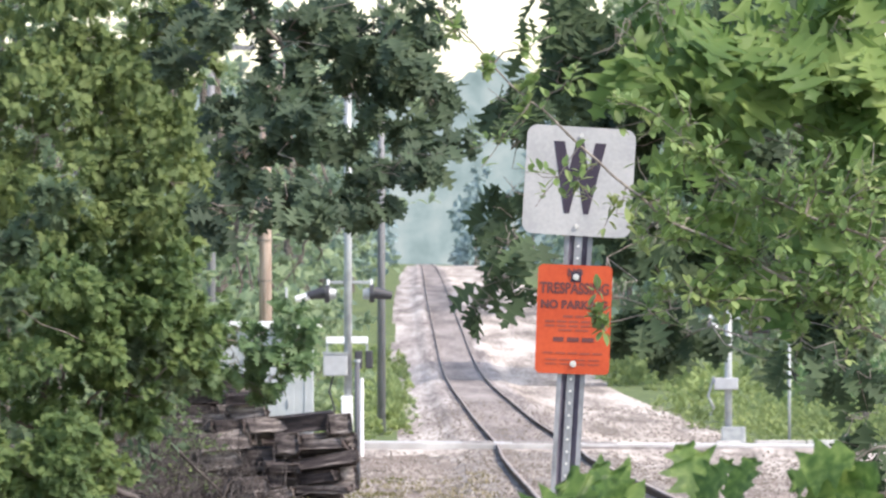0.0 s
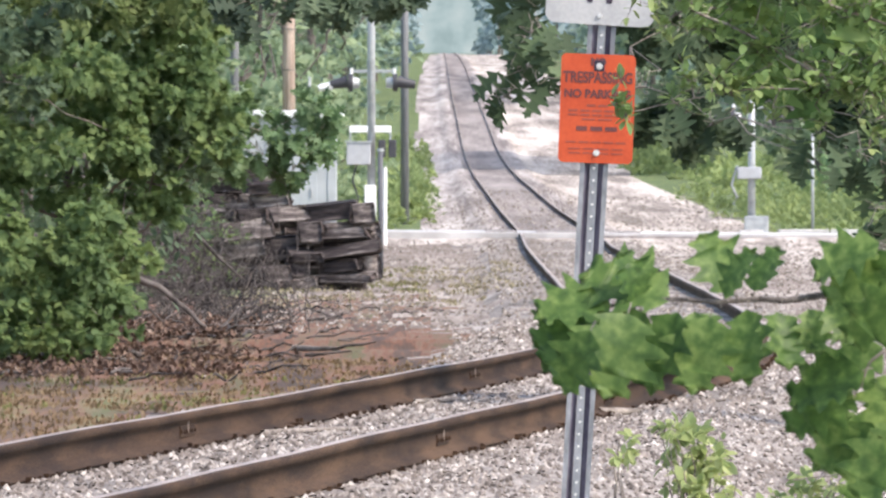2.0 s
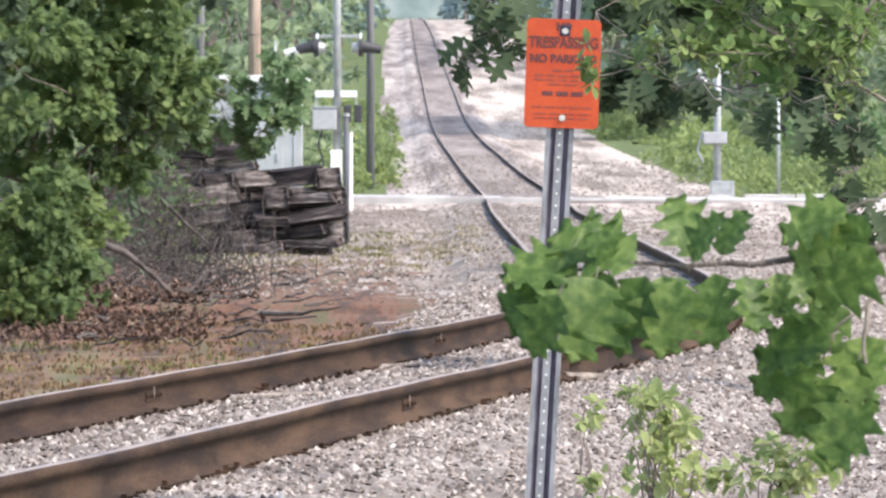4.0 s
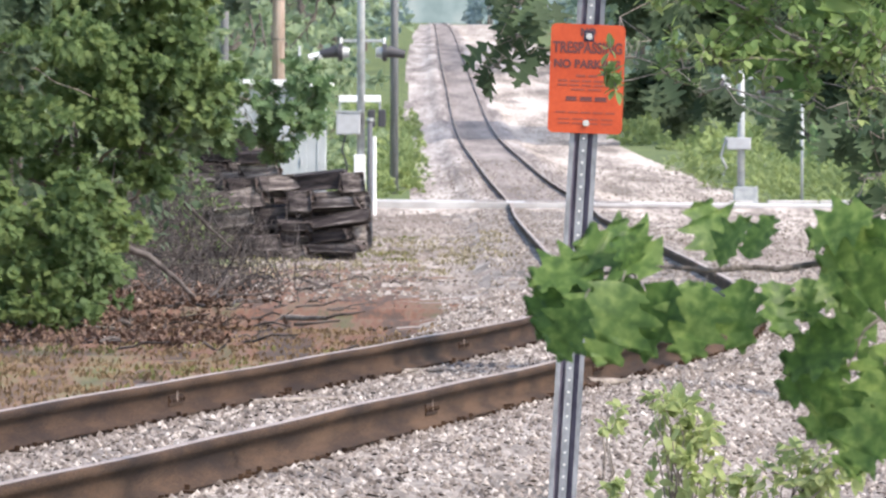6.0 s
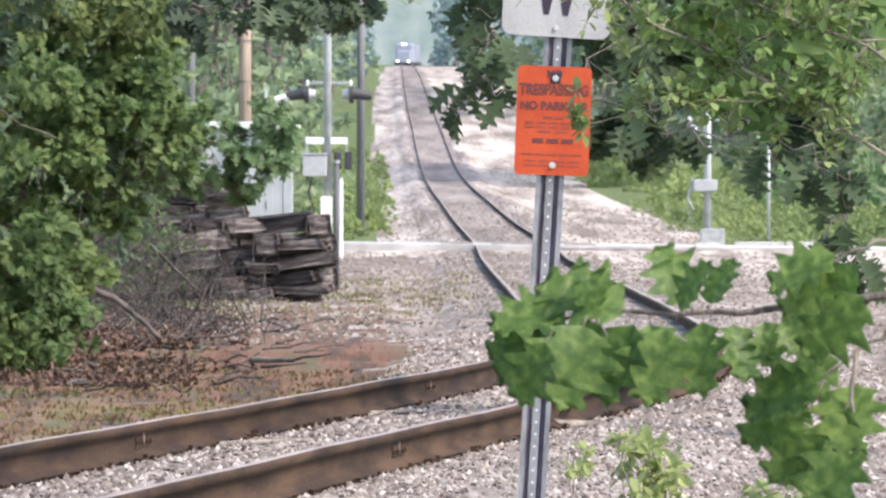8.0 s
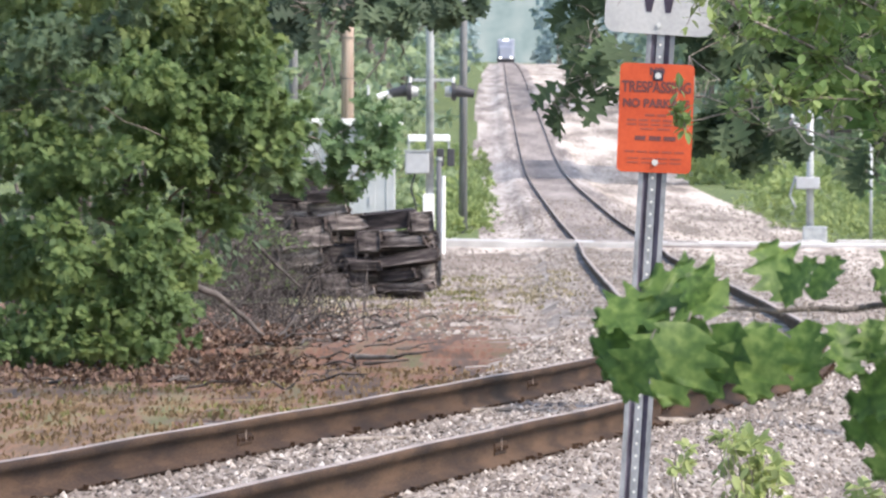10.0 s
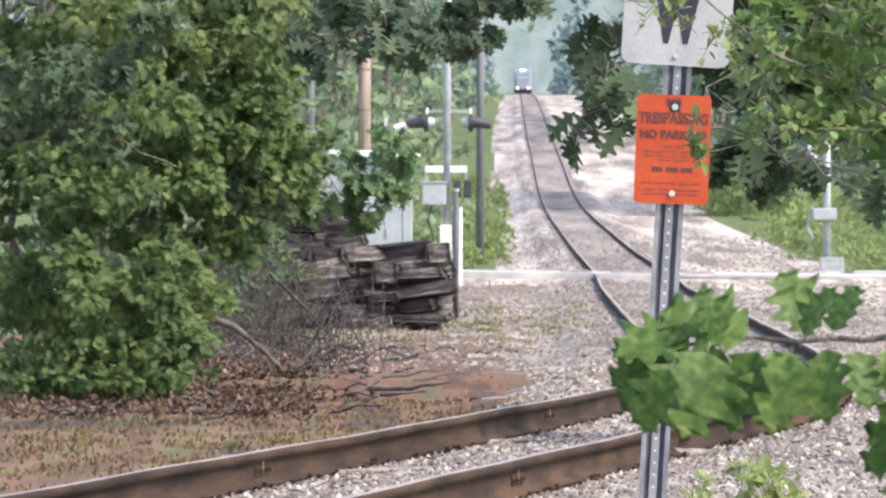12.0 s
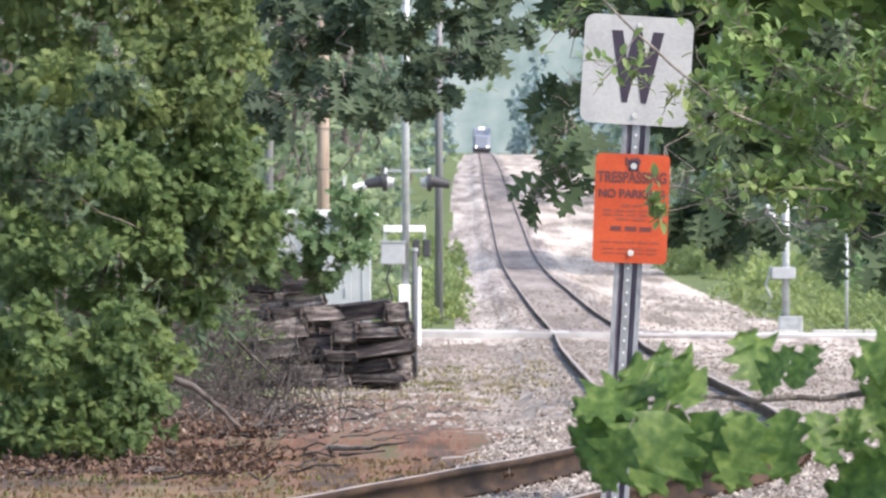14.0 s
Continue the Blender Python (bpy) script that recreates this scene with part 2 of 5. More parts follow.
def mesh_part(name, verts, faces, material, parent=None, label="", smooth=False, slots=None):
    """The same from arrays of corners and of equal-sided faces."""
    verts, faces = np.asarray(verts, dtype=np.float32), np.asarray(faces, dtype=np.int32)
    me = bpy.data.meshes.new(name)
    me.vertices.add(len(verts))
    me.vertices.foreach_set("co", verts.ravel())
    k = faces.shape[1]
    me.loops.add(faces.size)
    me.loops.foreach_set("vertex_index", faces.ravel())
    me.polygons.add(len(faces))
    me.polygons.foreach_set("loop_start", np.arange(len(faces), dtype=np.int32) * k)
    for mat in (material if isinstance(material, (list, tuple)) else [material]):
        me.materials.append(M[mat])
    if slots is not None:
        me.polygons.foreach_set("material_index", np.asarray(slots, dtype=np.int32))
    smooth_mesh(me, smooth)
    me.update(calc_edges=True)
    me.validate()
    ob = new(name, me)
    if parent is not None:
        ob.parent = parent
    return tagged(ob, label)


def box(bm, centre, size, bevel=0.0, m=None):
    t = Matrix.LocRotScale(centre, None, size)
    vs = bmesh.ops.create_cube(bm, size=1, matrix=(m @ t) if m is not None else t)["verts"]
    if bevel:
        es = list({e for v in vs for e in v.link_edges})
        bmesh.ops.bevel(bm, geom=es, offset=bevel, segments=2, affect="EDGES", profile=0.6)
    return bm


def rod(bm, a, b, r0, r1=None, sides=10):
    a, b = Vector(a), Vector(b)
    d = b - a
    m = Matrix.Translation((a + b) / 2) @ d.to_track_quat("Z", "Y").to_matrix().to_4x4()
    bmesh.ops.create_cone(bm, cap_ends=True, segments=sides, radius1=r0, radius2=r0 if r1 is None else r1, depth=d.length, matrix=m)
    return bm


def tube_arrays(points, radii, sides=5):
    """Corners and quads of a bent, tapering tube."""
    pts = np.array(points, dtype=float)
    vs, fs = [], []
    for i, p in enumerate(pts):
        d = pts[min(i + 1, len(pts) - 1)] - pts[max(i - 1, 0)]
        d /= np.linalg.norm(d) + 1e-9
        u = np.cross(d, (0.3, 0.2, 1) if abs(d[2]) < 0.9 else (1, 0, 0))
        u /= np.linalg.norm(u)
        w = np.cross(d, u)
        for k in range(sides):
            a = 2 * math.pi * k / sides
            vs.append(p + radii[i] * (math.cos(a) * u + math.sin(a) * w))
    for i in range(len(pts) - 1):
        for k in range(sides):
            fs.append((i * sides + k, i * sides + (k + 1) % sides, (i + 1) * sides + (k + 1) % sides, (i + 1) * sides + k))
    return vs, fs


def tubes(name, lines, material, parent, label="", sides=5):
    """Several tubes, each given as points and radii, as one mesh."""
    V, F, n = [], [], 0
    for pts, radii in lines:
        v, q = tube_arrays(pts, radii, sides)
        V += v
        F += [tuple(i + n for i in face) for face in q]
        n += len(v)
    return mesh_part(name, V, F, material, parent, label, smooth=True)


def wander(rng, a, b, steps, amount):
    """Points from a to b that stray a little."""
    a, b = np.array(a, float), np.array(b, float)
    out = [a + (b - a) * i / steps + rng.normal(0, amount, 3) * (0 < i < steps) for i in range(steps + 1)]
    return out


# leaf outlines: (along, across) half outlines, mirrored about the midrib
OUTLINE = {
    "oval": [(0.0, 0.0), (0.25, 0.22), (0.6, 0.27), (0.85, 0.15), (1.0, 0.0)],
    "oak": [(0.0, 0.02), (0.14, 0.10), (0.26, 0.30), (0.34, 0.11), (0.52, 0.42), (0.60, 0.13), (0.78, 0.34), (0.84, 0.10), (1.0, 0.0)],
    "red_oak": [(0.0, 0.012), (0.10, 0.05), (0.20, 0.21), (0.26, 0.24), (0.28, 0.12), (0.34, 0.10), (0.44, 0.34), (0.51, 0.40), (0.51, 0.28), (0.53, 0.13), (0.60, 0.12), (0.70, 0.30), (0.77, 0.34), (0.76, 0.20), (0.76, 0.10), (0.85, 0.09), (0.90, 0.15), (0.92, 0.06), (1.0, 0.0)],
    "broad_oak": [(0.0, 0.012), (0.04, 0.08), (0.10, 0.22), (0.17, 0.33), (0.21, 0.24), (0.27, 0.25), (0.35, 0.42), (0.43, 0.55), (0.46, 0.40), (0.49, 0.27), (0.55, 0.28), (0.63, 0.40), (0.72, 0.50), (0.72, 0.33), (0.74, 0.21), (0.80, 0.19), (0.86, 0.25), (0.93, 0.26), (0.92, 0.12), (1.0, 0.0)],
    "blade": [(0.0, 0.02), (0.5, 0.27), (1.0, 0.0)],
    "tuft": [(0.0, 0.08), (0.5, 0.38), (1.0, 0.05)],
}


def leaf_template(kind, fold=0.25, curl=0.12):
    half = OUTLINE[kind]
    vs, tris = [], []
    for a, _ in half:
        vs.append((a, 0.0, -curl * a * a))
    n = len(half)
    for side in (1, -1):
        start = len(vs)
        for a, w in half:
            vs.append((a, side * w, abs(w) * fold - curl * a * a))
        for i in range(n - 1):
            q = (i, i + 1, start + i + 1, start + i)
            if side < 0:
                q = q[::-1]
            tris += [(q[0], q[1], q[2]), (q[0], q[2], q[3])]
    return np.array(vs), np.array(tris)


TEMPLATE = {k: leaf_template(k) for k in OUTLINE}


def leaf_arrays(rng, centres, outward, size, kind, droop=0.35, jitter=0.9, spread=0.35, face=(0.0, 0.0, 1.0)):
    """Leaves at the points given: each points outwards and down by droop, its face mostly towards face."""
    tv, tf = TEMPLATE[kind]
    n = len(centres)
    d = outward + rng.normal(0, jitter, (n, 3))
    d[:, 2] -= droop
    d /= np.linalg.norm(d, axis=1)[:, None] + 1e-9
    up = np.tile(face, (n, 1)) + rng.normal(0, 0.6 * jitter, (n, 3))
    u = np.cross(up, d)
    u /= np.linalg.norm(u, axis=1)[:, None] + 1e-9
    w = np.cross(d, u)
    s = size * rng.uniform(1 - spread, 1 + spread, n)
    V = centres[:, None, :] + s[:, None, None] * (tv[None, :, 0, None] * d[:, None, :] + tv[None, :, 1, None] * u[:, None, :] + tv[None, :, 2, None] * w[:, None, :])
    F = tf[None] + (np.arange(n) * len(tv))[:, None, None]
    return V.reshape(-1, 3), F.reshape(-1, 3)


def clump_points(rng, blobs, shell=0.55, split=0):
    """Twig tips through rounded clumps (x, y, z, rx, ry, rz, count): leaves gather in sprays, more of them outside than in."""
    C, O = [], []
    if split:
        small = []
        for x, y, z, rx, ry, rz, count in blobs:
            for _ in range(split):
                d = rng.normal(0, 1, 3)
                d *= rng.uniform(0.35, 1.15) / np.linalg.norm(d)
                f = rng.uniform(0.22, 0.42)
                small.append((x + d[0] * rx, y + d[1] * ry, z + d[2] * rz, rx * f * 1.3, ry * f, rz * f * 0.62, int(count / split * rng.uniform(0.6, 1.4))))
        blobs = small
    for x, y, z, rx, ry, rz, count in blobs:
        sprays = max(3, int(count / 9))
        d = rng.normal(0, 1, (sprays, 3))
        d /= np.linalg.norm(d, axis=1)[:, None]
        r = shell + (1.08 - shell) * rng.random(sprays) ** 0.7
        c = d * r[:, None] * np.array((rx, ry, rz))
        k = rng.integers(0, sprays, count)
        small = 0.16 * min(rx, rz)
        p = c[k] + rng.normal(0, small, (count, 3))
        C.append(p + np.array((x, y, z)))
        o = p / np.array((rx, ry, rz))
        O.append(o / (np.linalg.norm(o, axis=1)[:, None] + 1e-9))
    return np.vstack(C), np.vstack(O)


def foliage(name, rng, blobs, size, kind, material, parent, label="", droop=0.35, jitter=0.9, split=0, face=(0.0, 0.0, 1.0)):
    c, o = clump_points(rng, blobs, split=split)
    v, q = leaf_arrays(rng, c, o, size, kind, droop, jitter, face=face)
    return tagged(mesh_part(name, v, q, material, parent, label), kind="stuff")


def limbs_to(rng, base, blobs, r=0.05, stray=0.06):
    """Boughs that fork from clump to clump, starting at a point on the trunk, with fine twigs in each clump."""
    lines, have = [], [(np.array(base, float), 0)]
    todo = [np.array(b) for b in blobs]
    while todo:
        pairs = [(np.linalg.norm(h[0] - t[:3]) * (1 + 0.15 * h[1]), i, j) for i, t in enumerate(todo) for j, h in enumerate(have)]
        _, i, j = min(pairs)
        t, (start, depth) = todo.pop(i), have[j]
        thick = max(r * 0.5 ** depth, r * 0.13)
        pts = wander(rng, start, t[:3], 6, stray)
        lines.append((pts, list(np.linspace(thick, thick * 0.6, 7))))
        have.append((t[:3], depth + 1))
        for _ in range(5):
            d = rng.normal(0, 1, 3)
            d /= np.linalg.norm(d)
            lines.append((wander(rng, pts[rng.integers(3, 7)], t[:3] + d * t[3:6] * 0.8, 4, stray * 0.5), list(np.linspace(r * 0.14, r * 0.05, 5))))
    return lines


# ---- the lie of the land ----
def spline(x, xs, ys):
    """Smooth steady curve through given heights."""
    xs, ys = np.array(xs, float), np.array(ys, float)
    d = np.diff(ys) / np.diff(xs)
    slope = np.concatenate([[d[0]], np.where(d[1:] * d[:-1] > 0, 2 * d[1:] * d[:-1] / (d[1:] + d[:-1] + 1e-12), 0), [d[-1]]])
    i = np.clip(np.searchsorted(xs, x) - 1, 0, len(xs) - 2)
    h = xs[i + 1] - xs[i]
    t = np.clip((x - xs[i]) / h, 0, 1)
    return ((2 * t ** 3 - 3 * t ** 2 + 1) * ys[i] + (t ** 3 - 2 * t ** 2 + t) * h * slope[i] + (3 * t ** 2 - 2 * t ** 3) * ys[i + 1] + (t ** 3 - t ** 2) * h * slope[i + 1])


def grade(y):
    """Height of the rail heads along the line: level, then a long climb beyond the road."""
    return spline(np.asarray(y, float), [-200, 100, 235, 267, 279, 330, 421, 562, 686, 760, 890, 1180, 1700, 2400, 4500], [0, 0, 0, 0.12, 0.135, 0.30, 0.85, 1.95, 3.8, 5.0, 7.0, 10.9, 16.6, 22.6, 30])


def line_x(y):
    """The track's centre line: oblique nearby, a left-hand curve, then straight away; the end bend is shaped to hide
    the train from the camera.
    """
    y = np.asarray(y, float)
    near = 0.86 + 0.080 * (y - 88)
    y2 = np.clip(y - 2390, 0, 400)
    far = spline(y, [88, 94, 100, 112, 128, 146, 206, 255, 268, 299, 375, 493, 617, 719, 890, 1180, 1700, 2390], [0.86, 1.30, 1.63, 1.99, 2.12, 2.20, 2.35, 2.49, 2.53, 2.57, 2.50, 2.32, 2.22, 2.17, 2.09, 2.23, 2.55, 2.86])
    return np.where(y < 88, near, far + y2 * y2 / 80)


def across(x, y):
    """Distance from the track's centre, square to it."""
    k = np.where(np.asarray(y) < 88, 0.9967, 1.0)
    return (np.asarray(x) - line_x(y)) * k


def ground_height(x, y):
    x, y = np.asarray(x, float), np.asarray(y, float)
    a = np.abs(across(x, y))
    bed = -0.188 - 0.28 * np.clip((a - 1.45) / 1.3, 0, 1) ** 1.2
    bed = np.where((y > 120) & (y < 263), np.maximum(bed, -0.235), bed)
    side = across(x, y)
    bed = np.where((side < -1.45) & (y < 130), np.maximum(bed, -0.30), bed)
    bed = np.where((y > 275), np.maximum(bed, -0.30), bed)
    bed = np.where((y > 275) & (a < 1.45), -0.10, bed)
    bed = np.where((y > 104) & (y <= 262) & (a < 1.45), np.maximum(bed, -0.188 + 0.075 * np.clip((y - 104) / 30, 0, 1)), bed)
    ramp_up = np.clip((y - 252) / 13, 0, 1) * (y < 268)
    bed = np.where((y > 252) & (y < 268), bed * (1 - ramp_up) - 0.10 * ramp_up, bed)
    lump = 0.018 * np.sin(x * 2.3 + y * 0.9) * np.sin(y * 0.37 + x)
    bank = 0.02 * np.clip(a - 9, 0, 60)
    return grade(y) + bed + lump * (a > 1.5) + bank


def ground_sheet():
    ys = np.concatenate([np.arange(-60, 40, 5), np.arange(40, 130, 0.5), np.arange(130, 300, 1.5), np.arange(300, 800, 3), np.arange(800, 1200, 10), np.arange(1200, 4600, 60)])
    xs = np.concatenate([np.array([-2500, -900, -400, -200, -100, -60, -40, -25, -16, -12]), np.arange(-9, 9.01, 0.2), np.array([12, 16, 25, 40, 60, 100, 200, 400, 900, 2500])])
    X, Y = np.meshgrid(xs, ys)
    X = X + line_x(Y) * np.clip((Y - 262) / 8, 0, 1) * np.clip(1 - (np.abs(X) - 9) / 40, 0, 1) * (Y < 2395)
    Zs = ground_height(X, Y)
    V = np.stack([X, Y, Zs], -1).reshape(-1, 3)
    w = len(xs)
    idx = (np.arange(len(ys) - 1)[:, None] * w + np.arange(w - 1)[None]).ravel()
    F = np.stack([idx, idx + 1, idx + w + 1, idx + w], -1)
    cx, cy = V[F].mean(1)[:, 0], V[F].mean(1)[:, 1]
    rng = np.random.default_rng(3)
    side = across(cx, cy) + np.where(cy < 262, 0.25 * np.sin(cy * 0.45) + 0.15 * np.sin(cy * 1.7), 0.0) + rng.normal(0, 0.22, len(cx)) * (cy < 262)
    cy = cy + rng.normal(0, 1.5, len(cx)) * (cy < 262)
    slot = np.full(len(F), 1)                                   # green floor under the woods
    slot[np.abs(side) < 2.4] = 0                                # ballast
    slot[(cy > 126) & (cy < 263) & (side > -4.2) & (side < 9)] = 4
    slot[(cy > 126) & (cy < 263) & (np.abs(side) < 1.6)] = 0
    slot[(cy > 215) & (cy < 263) & (side > 1.6) & (side < 9)] = 3
    slot[(cy > 258) & (cy < 276) & (np.abs(side) < 10)] = 3
    slot[(cy < 126) & (side > 0) & (side < 7)] = 0
    slot[(cy < 132) & (side < -1.7) & (side > -14)] = 2
    slot[(cy < 165) & (cy > 130) & (side < -2.3) & (side > -14)] = 2         # rusty dirt and dry grass
    slot[(cy < 101 + 6 * np.sin(cx * 1.3)) & (side < -2.1) & (side > -9)] = 7
    slot[(cy > 274) & (cy < 2395) & (side > -2.9) & (side < 5.4 + 2.0 * np.clip((cy - 500) / 500, 0, 1))] = 3   # pale gravel
    slot[(cy > 274) & (cy < 2395) & (side > -2.9) & (side < 1.7)] = 6
    slot[(cy > 274) & (np.abs(side) < 1.05)] = 5                # the darker bed between the far rails
    return tagged(mesh_part("ground", V, F, ["ballast", "forest_floor", "dirt", "gravel", "stony_soil", "far_bed", "grey_gravel", "grassy_dirt"], None, smooth=True, slots=slot),
                  "grey ballast, rusty dirt and pale gravel ground along a railway", "ground", kind="structure")


M["forest_floor"] = surface("forest_floor", [(0.3, (0.05, 0.07, 0.025)), (0.6, (0.11, 0.15, 0.045)), (0.8, (0.20, 0.21, 0.08))], 0.8, 0.95, 0, 0.8, fine=9)
M["dirt"] = surface("dirt", [(0.18, (0.050, 0.032, 0.023)), (0.40, (0.088, 0.049, 0.031)), (0.52, (0.150, 0.066, 0.035)), (0.62, (0.155, 0.090, 0.058)), (0.72, (0.12, 0.075, 0.042)), (0.88, (0.09, 0.082, 0.035))], 2.2, 0.95, 0, 0.9, stretch=(1, 0.025, 1), fine=16, contrast=2.6)
M["stony_soil"] = surface("stony_soil", [(0.2, (0.10, 0.076, 0.061)), (0.42, (0.19, 0.150, 0.124)), (0.58, (0.27, 0.226, 0.192)), (0.8, (0.40, 0.347, 0.30))], 0.9, 0.95, 0, 0.8, stretch=(1, 0.05, 1), fine=11)
M["far_bed"] = surface("far_bed", [(0.25, (0.12, 0.10, 0.095)), (0.5, (0.21, 0.18, 0.165)), (0.75, (0.32, 0.275, 0.25))], 0.8, 0.95, 0, 0.7, stretch=(1, 0.04, 1), fine=7)
M["grey_gravel"] = surface("grey_gravel", [(0.22, (0.14, 0.115, 0.105)), (0.40, (0.25, 0.215, 0.195)), (0.56, (0.33, 0.29, 0.265)), (0.8, (0.48, 0.43, 0.395))], 0.8, 0.95, 0, 0.7, stretch=(1, 0.03, 1), fine=7, contrast=2.8)
M["grassy_dirt"] = surface("grassy_dirt", [(0.20, (0.085, 0.054, 0.035)), (0.40, (0.13, 0.078, 0.046)), (0.52, (0.19, 0.10, 0.058)), (0.60, (0.15, 0.115, 0.055)), (0.70, (0.165, 0.125, 0.066)), (0.86, (0.115, 0.115, 0.045))], 3.0, 0.95, 0, 0.9, stretch=(1, 0.03, 1), fine=22, contrast=2.5)
ground = ground_sheet()


# ---- the road across the line ----
def road_slab():
    bm = bmesh.new()
    box(bm, (0, 0, 0), (420, 7.4, 0.24), 0.03)
    road = part("road", bm, "asphalt", None, m=pose(2.6, 270.2, 0.012, 0, 0.5, 0) @ pose(-2.6, 0, 0))
    tagged(road, "grey asphalt road crossing the railway on the level, sun glare in its colour", "road", kind="structure")
    for x, n in ((-105.2, 207), (106.6, 207)):
        bm = bmesh.new()
        box(bm, (0, 0, 0), (n, 0.16, 0.012), 0)
        part("edge_line", bm, "road_paint", road, "white painted edge line", m=pose(x, -3.45, 0.122))
    for x, n in ((-105.2, 207), (106.6, 207)):
        bm = bmesh.new()
        box(bm, (0, 0, 0), (n, 0.14, 0.12), 0.02)
        part("road_edge", bm, "asphalt_edge", road, "dark broken asphalt edge", m=pose(x, -3.78, 0.0))
    for x in (1.72, 2.6, 3.48):
        bm = bmesh.new()
        box(bm, (0, 0, 0), (0.62 if x != 2.6 else 1.05, 7.2, 0.05), 0.01)
        part("crossing_panel", bm, "asphalt_edge", road, "dark rubber crossing panel", m=pose(x - (0.33 if x < 2 else -0.33 if x > 3 else 0), 0, 0.112))
    return road


road = road_slab()


# ---- the railway track ----
RAIL = [(-0.075, -0.182), (-0.075, -0.168), (-0.012, -0.148), (-0.010, -0.052), (-0.037, -0.040), (-0.037, -0.008), (-0.026, 0.0),
        (0.026, 0.0), (0.037, -0.008), (0.037, -0.040), (0.010, -0.052), (0.012, -0.148), (0.075, -0.168), (0.075, -0.182)]


def rail_mesh(track, offset, y0, y1, label=""):
    ys = np.concatenate([np.arange(y0, 130, 1.0), np.arange(130, 420, 4.0), np.arange(420, y1 + 1, 20.0)])
    ys = ys[(ys >= y0) & (ys <= y1)]
    xs = line_x(ys)
    t = np.gradient(xs, ys)
    side = np.stack([1 / np.sqrt(1 + t * t), -t / np.sqrt(1 + t * t)], -1)
    k = len(RAIL)
    V = []
    wob = 0.002 * np.sin(ys * 0.9 + offset) + 0.0025 * np.sin(ys * 0.31)
    for i, y in enumerate(ys):
        for u, z in RAIL:
            V.append((xs[i] + (offset + u) * side[i, 0], y + (offset + u) * side[i, 1], float(grade(y)) + z + wob[i]))
    F, slot = [], []
    for i in range(len(ys) - 1):
        for j in range(k):
            a, b = i * k + j, i * k + (j + 1) % k
            F.append((a, a + k, b + k, b))
            slot.append(1 if j == 6 else 0)
    return mesh_part("rail", V, F, ["rust_rail", "rail_top"], track, label, slots=slot)


def railway():
    rng = np.random.default_rng(5)
    track = tagged(holder("railway_track"), "single railway track with rusty rails curving away through ballast", "railway track", kind="structure")
    rails = [rail_mesh(track, -0.755, -40, 2460), rail_mesh(track, 0.755, -40, 2460)]
    # a tie under every half metre, sunk in the stones
    bm = bmesh.new()
    box(bm, (0, 0, 0), (2.6, 0.23, 0.16), 0.012)
    first = part("tie", bm, "tie_wood", track)
    y = 46.0
    n = 0
    plates, spikes = bmesh.new(), bmesh.new()
    while n < 290:
        t = (float(line_x(y + 0.1)) - float(line_x(y))) / 0.1
        m = Matrix.Translation((float(line_x(y)), y, -0.285 + rng.normal(0, 0.008))) @ pose(0, 0, 0, 0, 0, -math.degrees(math.atan(t)) + rng.normal(0, 0.8))
        ob = first if n == 0 else new("tie", first.data)
        ob.parent = track
        ob.matrix_basis = m
        if y < 140:
            for off in (-0.755, 0.755):
                mm = m @ pose(off, 0, 0.094)
                box(plates, (0, 0, 0), (0.24, 0.15, 0.014), 0, mm)
                for sx, sy in ((-0.09, 0.05), (0.09, -0.05), (0.10, 0.06), (-0.10, -0.06)):
                    if rng.random() < 0.45:
                        continue
                    box(spikes, (sx, sy, 0.008 + rng.random() * 0.014), (0.022, 0.020, 0.022), 0, mm)
        y += 0.53 if y < 130 else 0.9
        n += 1
    tagged(part("tie_plates", plates, "rust_rail", track, "rusty tie plates"), kind="stuff")
    tagged(part("rail_spikes", spikes, "rust_rail", track, "rusty spike heads beside the rails"), kind="stuff")
    # joint bars with bolts
    for off, ys in ((-0.755, (70.6, 90.2)), (0.755, (68.4, 80.9))):
        for y in ys:
            t = (float(line_x(y + 0.1)) - float(line_x(y))) / 0.1
            m = Matrix.Translation((float(line_x(y)) , y, 0)) @ pose(0, 0, 0, 0, 0, -math.degrees(math.atan(t)))
            bm = bmesh.new()
            for s in (-1, 1):
                box(bm, (off + s * 0.012, 0, -0.100), (0.012, 0.75, 0.060), 0.004)
            bar = part("joint_bar", bm, "rust_rail", track, "bolted rail joint bar", m=m)
            for i, dy in enumerate((-0.36, -0.2, -0.07, 0.07, 0.2, 0.36)):
                bm = bmesh.new()
                rod(bm, (off + 0.017, dy, -0.100), (off + 0.026, dy, -0.100), 0.011, sides=6)
                part("bolt", bm, "rust_rail", bar)
            bm = bmesh.new()
            box(bm, (off + 0.021, 0.0, -0.080), (0.006, 0.010, 0.06), 0.001)
            part("bond_wire", bm, "rail_top", bar, "pale bond wire clip")
    return track


track = railway()


